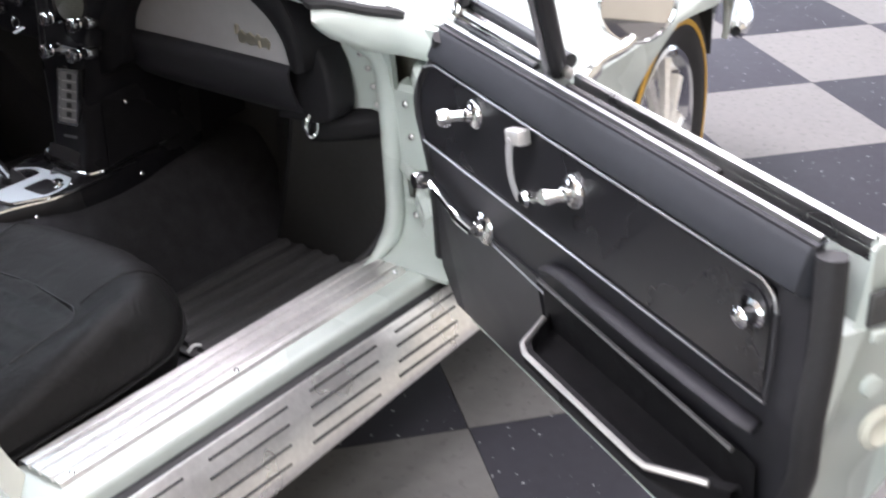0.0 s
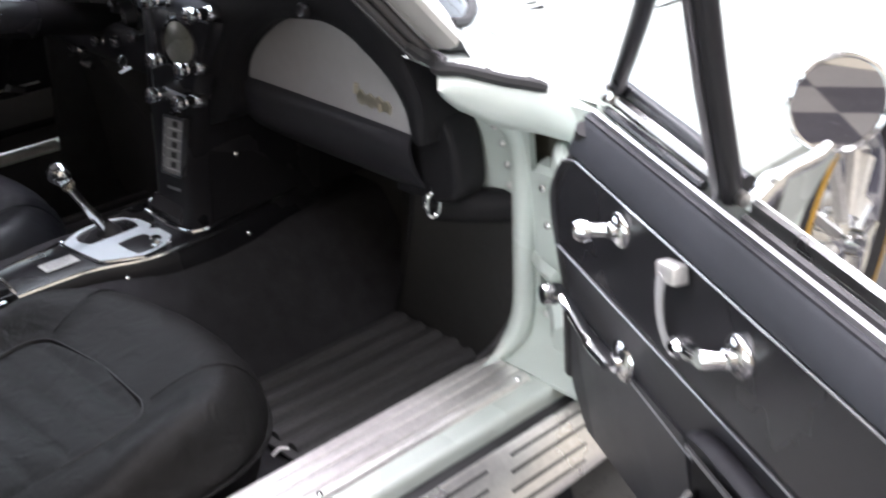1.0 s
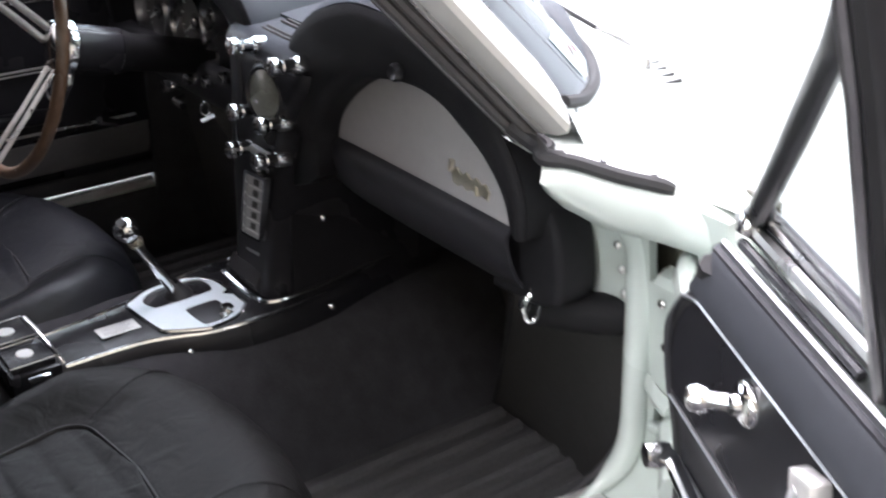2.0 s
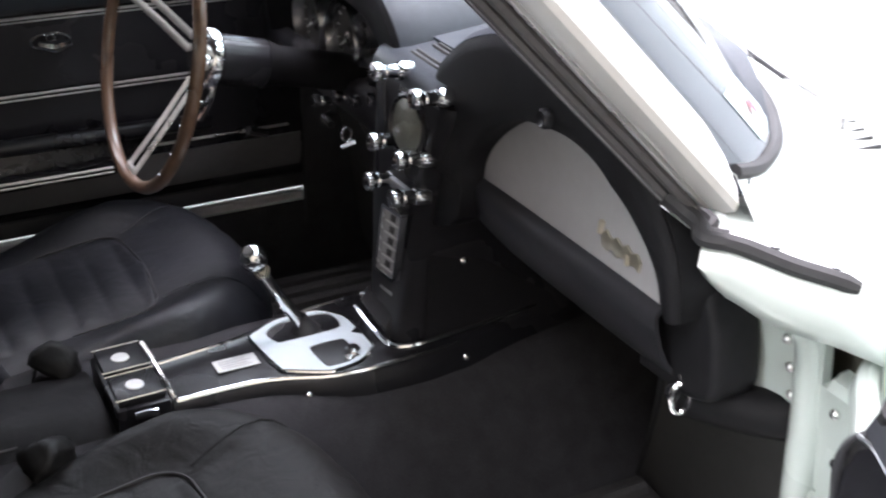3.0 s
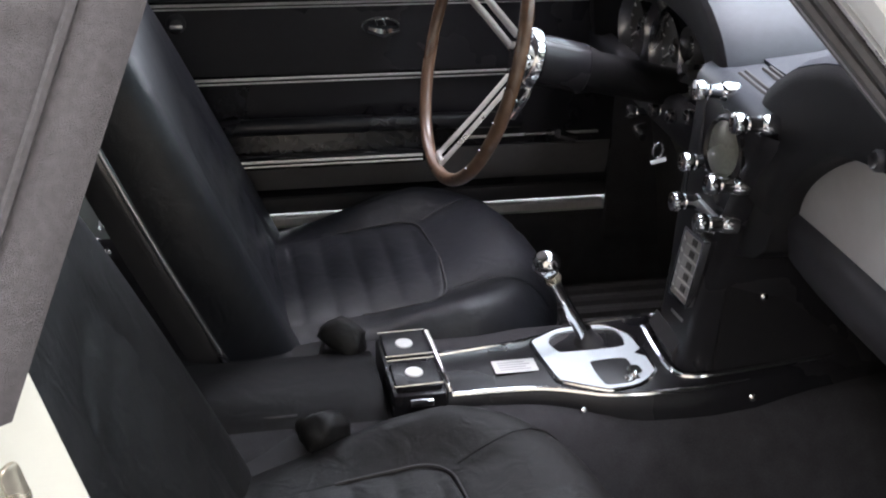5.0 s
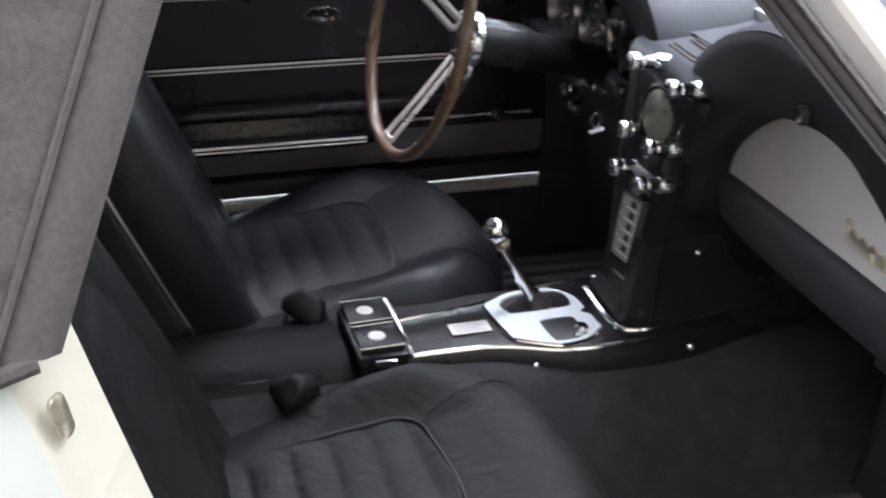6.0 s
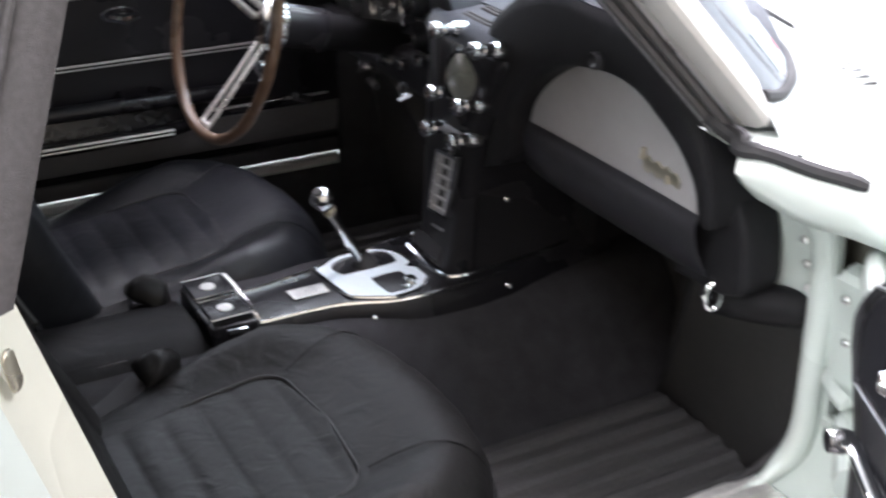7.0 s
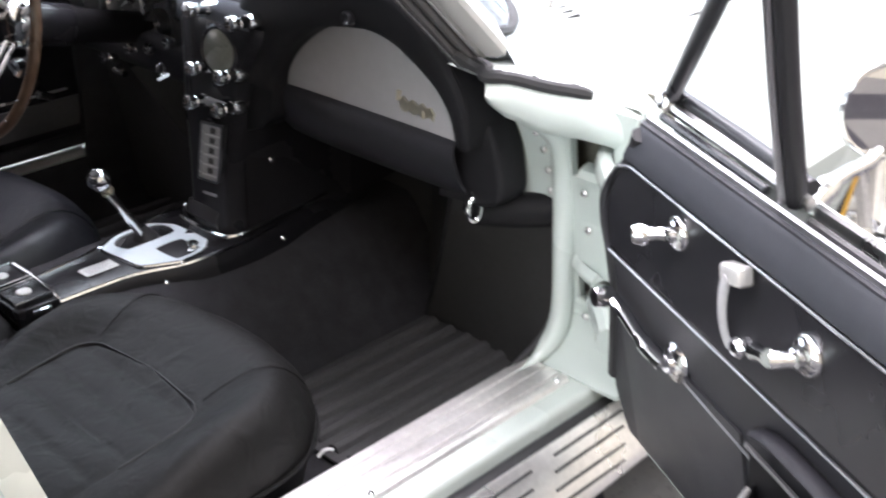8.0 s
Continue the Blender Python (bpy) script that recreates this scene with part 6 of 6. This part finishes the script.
# vertical radio dial: chrome frame with a ladder of marks
RM = Matrix(((0, 0, -1, 0.167), (0.985, -0.235, 0, 0.819), (-0.09, 0.97, 0, 0.530), (0, 0, 0, 1)))
radio = part("radio_dial", ring_prism(rounded(-0.030, -0.056, 0.030, 0.056, 0.004), [rounded(-0.0255, -0.051, 0.0255, 0.051, 0.003)], 0.009, RM), CHROME, stack, "chrome-framed vertical radio dial")
part("dial_back", box((-0.029, -0.055, -0.020), (0.029, 0.055, 0.001), 0.001, 1, RM), SATIN, radio)
part("dial_face", box((-0.0255, -0.051, 0.001), (0.0255, 0.051, 0.0035), 0.0, 1, RM), STRAP, radio, "grey dial")
for k in range(5):
    part("dial_mark", box((-0.006, -0.042 + 0.019 * k, 0.0035), (0.008, -0.031 + 0.019 * k, 0.0055), 0.001, 1, RM), DARK, radio)
    part("dial_tick", box((-0.022, -0.0465 + 0.019 * k, 0.0035), (0.022, -0.0452 + 0.019 * k, 0.005), 0.0, 1, RM), WHITE, radio)
part("lower_badge", box((-0.020, -0.086, 0.0), (0.020, -0.079, 0.003), 0.001, 1, RM), MOULDING, stack, "narrow dull badge strip")
# clock behind glass and rows of chrome knobs
part("clock", lathe([(0.040, -0.004), (0.042, 0.006), (0.038, 0.010), (0.034, 0.004), (0, 0.004)], aim((0.176, 0.786, 0.702), (-1, -0.1, 0.1)), 28), SATIN, stack, "round clock behind smoky glass")
part("clock_lens", lathe([(0.034, 0.0075), (0.02, 0.013), (0, 0.015)], aim((0.176, 0.786, 0.702), (-1, -0.1, 0.1)), 28), LENS, stack, "hazy olive-grey lens")
for y, z in ((0.814, 0.765), (0.707, 0.764), (0.824, 0.671), (0.750, 0.673), (0.838, 0.612), (0.764, 0.617)):
    kn = knob(y, z, 0.164, 0.0128, stack, label="chrome stack knob", reach=0.027)
    part("bezel", lathe([(0.0120, -0.014), (0.0128, 0.0), (0.0105, 0.006), (0.006, 0.007)], aim((0.175, y, z - 0.001), (-1, 0, 0.1)), 18), CHROME, kn)
part("edge_strip", box((0.170, 0.853, 0.655), (0.182, 0.874, 0.757), 0.003), GREYTRIM, stack, "grey stack edge")
part("control_bar", box((0.166, 0.768, 0.6045), (0.178, 0.832, 0.6195), 0.004), MOULDING, stack, "dull metal bar between the knobs")
part("control_frame", tube(smooth_path([(0.168, 0.852, 0.668), (0.167, 0.862, 0.664), (0.166, 0.865, 0.640), (0.166, 0.866, 0.612), (0.166, 0.858, 0.604), (0.167, 0.846, 0.603)], 4), 0.0018, 6), CHROME, stack, "thin chrome control frame")
part("key", tube([(0.150, 0.900, 0.645), (0.132, 0.905, 0.638)], 0.006, 8, flat=0.3), MOULDING, stack, "key in the ignition")
part("key_ring", tube([(0.140 + 0.007 * math.cos(a), 0.905, 0.655 + 0.010 * math.sin(a)) for a in [2 * math.pi * k / 16 for k in range(16)]], 0.0014, 5, closed=True), CHROME, stack)

# ---- console ----
console = thing("centre_console", (0.0, 0.86, 0.36), "black centre console with chrome edges and pale shifter plate", "console")
RIGHT = [(-0.145, 0.806), (-0.09, 0.803), (-0.03, 0.797), (0.01, 0.783), (0.05, 0.764), (0.10, 0.758), (0.18, 0.757), (0.26, 0.762), (0.36, 0.782), (0.46, 0.80)]
LEFT = [(-0.143, 0.900), (-0.09, 0.905), (-0.03, 0.910), (0.01, 0.918), (0.05, 0.932), (0.10, 0.941), (0.18, 0.946), (0.26, 0.948), (0.36, 0.945), (0.46, 0.94)]
CZ = [(-0.145, 0.378), (0.0, 0.383), (0.14, 0.386), (0.26, 0.392), (0.46, 0.402)]
crows = []
for x in [-0.145 + 0.0303 * k for k in range(21)]:
    a, b, z = lerp(RIGHT, x), lerp(LEFT, x), lerp(CZ, x)
    crows.append([(x, a - 0.012, z - 0.055), (x, a - 0.006, z - 0.020), (x, a - 0.002, z - 0.004), (x, a + 0.003, z), (x, (a + b) / 2, z + 0.002), (x, b - 0.003, z), (x, b + 0.002, z - 0.004), (x, b + 0.006, z - 0.02), (x, b + 0.012, z - 0.055)])
part("body", sheet(crows, 0.003), CONSOLE, console, "gloss black console body", angle=50)
part("edge_trim", tube([(x, lerp(RIGHT, x), lerp(CZ, x) + 0.002) for x in [-0.140 + 0.02 * k for k in range(20)]], [0.0034] * 15 + [0.003, 0.0026, 0.002, 0.0016, 0.001], 6), CHROME, console, "chrome console edge")
part("edge_trim", tube([(x, lerp(LEFT, x), lerp(CZ, x) + 0.002) for x in [-0.140 + 0.02 * k for k in range(16)]], 0.0034, 6), CHROME, console, "chrome console edge")
part("front_trim", tube(smooth_path([(0.150, 0.908, 0.394), (0.147, 0.88, 0.393), (0.146, 0.83, 0.392), (0.150, 0.794, 0.392), (0.164, 0.780, 0.393), (0.20, 0.774, 0.396), (0.30, 0.777, 0.402), (0.40, 0.786, 0.41)], 4), 0.0042, 8), CHROME, console, "chrome stack surround")
part("front_pad", sheet([[(0.158, 0.812, 0.390), (0.158, 0.86, 0.390), (0.158, 0.90, 0.390)], [(0.153, 0.815, 0.405), (0.152, 0.86, 0.406), (0.154, 0.90, 0.405)], [(0.163, 0.815, 0.425), (0.162, 0.86, 0.427), (0.163, 0.90, 0.425)]], 0.006, (1, 0, 0)), GLOSS, console)
for x in (-0.118, 0.022, 0.243):
    screw((x, lerp(RIGHT, x) - 0.010, lerp(CZ, x) - 0.020), (0, -1, 0.3), 0.0055, console)
screw((0.163, 0.912, 0.408), (-0.4, 0.1, 1), 0.006, console)
PO = [(p.x, p.y) for p in smooth_path([(-0.010, 0.902, 0), (-0.012, 0.885, 0), (-0.004, 0.812, 0), (0.006, 0.797, 0), (0.048, 0.774, 0), (0.062, 0.771, 0), (0.098, 0.777, 0), (0.124, 0.798, 0), (0.130, 0.815, 0), (0.128, 0.885, 0), (0.120, 0.905, 0), (0.100, 0.926, 0), (0.075, 0.930, 0), (0.035, 0.928, 0), (0.005, 0.912, 0)], 3, True)]
H1 = [(p.x, p.y) for p in smooth_path([(0.012, 0.898, 0), (0.016, 0.872, 0), (0.028, 0.866, 0), (0.10, 0.868, 0), (0.112, 0.878, 0), (0.113, 0.900, 0), (0.100, 0.917, 0), (0.04, 0.918, 0)], 3, True)]
H2 = [(p.x, p.y) for p in smooth_path([(0.050, 0.832, 0), (0.052, 0.790, 0), (0.060, 0.781, 0), (0.088, 0.783, 0), (0.100, 0.796, 0), (0.102, 0.832, 0), (0.094, 0.841, 0), (0.058, 0.840, 0)], 3, True)]
plate = part("shift_plate", ring_prism(PO, [H1, H2], 0.004, Matrix.Translation((0, 0, 0.3865))), PLATE, console, "pale blue-white shift plate")
part("plate_edge", tube([(x, y, 0.3885) for x, y in PO], 0.0028, 6, closed=True), CHROME, plate, "chrome plate edge")
part("shift_well", prism(H1, 0.001, Matrix.Translation((0, 0, 0.3862))), RUBBER, plate, "dark shifter slot")
part("lighter_well", prism(H2, 0.001, Matrix.Translation((0, 0, 0.3862))), RUBBER, plate, "dark ashtray opening")
part("lighter", lathe([(0.010, 0), (0.010, 0.006), (0.007, 0.009), (0, 0.009)], Matrix.Translation((0.100, 0.805, 0.388)), 14), CHROME, plate)
part("lighter_tab", box((0.083, 0.788, 0.3875), (0.104, 0.800, 0.3915), 0.002, 1), ALUMINIUM, plate)
label_plate = part("label_plate", prism(rounded(-0.0285, -0.0145, 0.0285, 0.0145, 0.001), 0.0012, Matrix.Translation((-0.048, 0.8475, 0.3872))), WHITE, console, "small white plate with unreadable print")
for k in range(4):
    part("print_line", box((-0.070, 0.838 + 0.0055 * k, 0.3884), (-0.028 - 0.006 * (k % 2), 0.8395 + 0.0055 * k, 0.3888)), STRAP, label_plate)
shifter = part("gear_lever", tube(smooth_path([(0.062, 0.886, 0.390), (0.052, 0.887, 0.41), (0.030, 0.891, 0.45), (0.008, 0.894, 0.490)], 5), [0.0105] * 4 + [0.0085] * 5 + [0.0075] * 7, 12), CHROME, console, "chrome gear lever")
part("ball_knob", lathe([(0, -0.0195), (0.010, -0.017), (0.0165, -0.010), (0.0195, 0), (0.0165, 0.010), (0.010, 0.0165), (0, 0.0195)], aim((0.0, 0.8955, 0.509), (-0.35, 0.05, 0.9)), 24), CHROME, shifter, "chrome ball knob", angle=80)
part("knob_cap", lathe([(0.0075, 0.0182), (0.006, 0.0196), (0, 0.0198)], aim((0.0, 0.8955, 0.509), (-0.5, -0.3, 0.8)), 14), DARK, shifter)
part("reverse_collar", lathe([(0.011, -0.004), (0.012, 0.0), (0.010, 0.006)], aim((0.010, 0.8937, 0.487), (-0.5, 0.05, 0.87)), 16), BRASS, shifter)
part("boot", lathe([(0.022, 0.0), (0.018, 0.008), (0.013, 0.014), (0.0105, 0.020), (0.009, 0.026)], aim((0.064, 0.887, 0.387), (-0.25, 0.02, 0.97)), 20), RUBBER, shifter, "black rubber boot")
# switch box behind the console
switch = thing("switch_box", (-0.185, 0.852, 0.38), "black switch box with two round white buttons", "switch panel")
part("base", box((-0.219, 0.780, 0.352), (-0.152, 0.922, 0.402), 0.004), CONSOLE, switch)
for y0, y1, yc in ((0.858, 0.920, 0.889), (0.788, 0.850, 0.819)):
    sw = part("switch_block", box((-0.214, y0, 0.400), (-0.157, y1, 0.410), 0.002), CONSOLE, switch, "black switch")
    part("button", lathe([(0.0115, 0), (0.011, 0.0016), (0, 0.0022)], Matrix.Translation((-0.187, yc, 0.410)), 20), WHITE, sw, "round white button")
    part("edge_strip", tube([(-0.217, y1 - 0.001, 0.4105), (-0.155, y1 + 0.001, 0.4105)], 0.0012, 5), CHROME, sw)
    part("edge_strip", tube([(-0.217, y0 + 0.001, 0.4105), (-0.155, y0 + 0.003, 0.4105)], 0.0012, 5), CHROME, sw)
part("front_rail", tube(smooth_path([(-0.152, 0.916, 0.409), (-0.149, 0.87, 0.406), (-0.146, 0.82, 0.398), (-0.142, 0.806, 0.386)], 4), 0.0034, 8), ALUMINIUM, switch, "bright front rail")
part("side_latch", box((-0.200, 0.770, 0.390), (-0.170, 0.776, 0.400), 0.002), CHROME, switch)
# rear tunnel cover, belts
tun = thing("tunnel_cover", (-0.4, 0.86, 0.30), "black padded tunnel cover between the seats", "tunnel cover")
part("cover", sheet([[(x, y, z) for y, z in ((0.765, 0.30), (0.778, 0.345), (0.800, 0.374), (0.84, 0.381), (0.89, 0.381), (0.925, 0.374), (0.945, 0.345), (0.955, 0.30))] for x in (-0.80, -0.6, -0.4, -0.225)], 0.006), TUNNEL, tun, "black padded cover", angle=60)
part("cover_moulding", tube([(-0.42, 0.7985, 0.377), (-0.335, 0.7965, 0.3775)], 0.0018, 6), GREYTRIM, tun, "thin bright moulding")
for y, x, s in ((0.742, -0.305, 1), (0.950, -0.255, -1)):
    belt = thing("seat_belt_buckle", (x, y, 0.36), "black seat belt buckle lying beside the tunnel", "seat belt", "seat belts")
    cover_ = bmesh.new()
    bmesh.ops.create_cube(cover_, size=1)
    bmesh.ops.subdivide_edges(cover_, edges=cover_.edges[:], cuts=5, use_grid_fill=True)
    for v in cover_.verts:
        v.co = v.co.lerp(v.co.normalized() * 0.56, 0.55)
        w = 1.0 - 0.45 * max(0, v.co.z + 0.5) ** 1.5
        v.co = Vector((v.co.x * 0.072 * w, v.co.y * 0.050 * w, v.co.z * 0.042)) * (1 + 0.10 * noise.noise(v.co * 5 + Vector((x * 9, 0, 0))))
    bmesh.ops.smooth_vert(cover_, verts=cover_.verts[:], factor=0.5)
    cover_.transform(Matrix.Translation((x, y, 0.392)) @ pose(0, 0, 0, 26 * s, 24, 35 * s))
    part("buckle", cover_, DIMSEAT, belt, angle=80)
    part("webbing", tube(smooth_path([(x - 0.03, y, 0.378), (x - 0.07, y - 0.015 * s, 0.362), (x - 0.12, y - 0.03 * s, 0.345), (x - 0.16, y - 0.035 * s, 0.31)], 4), 0.020, 8, flat=0.14, up=(0, 0, 1)), RUBBER, belt, "black webbing")

# ---- steering wheel and column ----
SC = Vector((-0.054, 1.126, 0.729))
SN = Vector((0.971, 0.038, -0.237)).normalized()
SE = Vector((0, 0, 1)).cross(SN).normalized()
SU = SN.cross(SE).normalized()
steer = thing("steering_wheel", SC, "wood-rimmed steering wheel with slotted metal spokes", "steering wheel")


def sp(r, a, d=0.0):
    return SC + SE * (r * math.cos(radians(a))) + SU * (r * math.sin(radians(a))) + SN * d


part("rim", tube([sp(0.184, 360 * k / 60) for k in range(60)], 0.0092, 10, closed=True), WOOD, steer, "brown wood rim", angle=80)
for k in range(24):
    part("rim_rivet", lathe([(0.0016, 0), (0.001, 0.001), (0, 0.001)], aim(sp(0.184, 15 * k, -0.0090), -SN), 6), CHROME, steer)
SPOKES = (275, 22, 164)
for a in SPOKES:
    spoke = bmesh.new()
    for side in (-1, 1):
        tube([sp(0.030, a + side * 22, 0.072), sp(0.10, a + side * 6.4, 0.040), sp(0.180, a + side * 4.2, 0.002)], 0.0068, 6, flat=0.4, up=tuple(SN), bm=spoke)
    tube([sp(0.172, a - 4.6, 0.004), sp(0.172, a + 4.6, 0.004)], 0.006, 6, flat=0.5, up=tuple(SN), bm=spoke)
    part("spoke", spoke, WORN, steer, "slotted brushed metal spoke")
part("hub", lathe([(0.0, -0.006), (0.030, -0.004), (0.040, 0.004), (0.043, 0.012), (0.043, 0.020), (0.036, 0.026)], aim(SC + SN * 0.070, SN), 28), CHROME, steer, "chrome hub with horn button")
for k in range(6):
    part("hub_bolt", lathe([(0.006, 0), (0.005, 0.005), (0, 0.006)], aim(sp(0.036, 60 * k, 0.073), -SN), 8), CHROME, steer)
column = thing("steering_column", SC + SN * 0.2, "black steering column with a metal stalk", "steering column")
part("tube", lathe([(0.036, 0.092), (0.037, 0.11), (0.036, 0.165), (0.028, 0.172), (0.0, 0.172)], aim(SC, SN), 24), SATIN, column, "satin black column collar")
# Column past the collar is darkened to stand for shade.
part("shroud", lathe([(0.036, 0.166), (0.029, 0.19), (0.028, 0.40), (0, 0.40)], aim(SC, SN), 24), TUNNEL, column, "dull black column with shade in its colour")
part("stalk", tube([SC + SN * 0.10, SC + SN * 0.09 - SE * 0.02 + SU * -0.05, SC + SN * 0.085 + SE * 0.0 + SU * -0.085], [0.006, 0.005, 0.009], 8), CHROME, column, "chrome stalk")
part("tilt_knob", lathe([(0.012, 0), (0.012, 0.014), (0, 0.016)], aim(SC + SN * 0.075 + SU * -0.062 - SE * 0.02, (-1, -0.3, 0)), 14), CHROME, column)

# ---- floor tiles: last, one piece each ----
floor = thing("floor", (0, 0, 0), "checkered pale and dark vinyl tile floor", "floor", kind="structure")
part("joint_bed", box((X0, Y0, -0.06), (X1, Y1, -0.004)), GROUT, floor)
tile_me = []
for mat_t in (TILE_PALE, TILE_DARK):
    bm = prism([(0.0008, 0.0008), (TS - 0.0008, 0.0008), (TS - 0.0008, TS - 0.0008), (0.0008, TS - 0.0008)], 0.004, Matrix.Translation((0, 0, -0.004)))
    me = bpy.data.meshes.new("tile")
    bmesh.ops.recalc_face_normals(bm, faces=bm.faces)
    bm.to_mesh(me)
    bm.free()
    me.materials.append(mat_t)
    tile_me.append(me)
n_tile = 0
for i in range(-22, 16):
    for j in range(-16, 18):
        a = TO + TS * (i * TE1 + (j + 1) * TE2)
        c = a + TS * 0.5 * (TE1 - TE2)
        if X0 + 0.1 < c.x < X1 - 0.1 and Y0 + 0.1 < c.y < Y1 - 0.1:
            ob = new("tile", tile_me[(i + j) % 2 == 0])
            ob.parent = floor
            ob.matrix_basis = Matrix.Translation(a) @ Matrix.Rotation(TA, 4, "Z")
            n_tile += 1
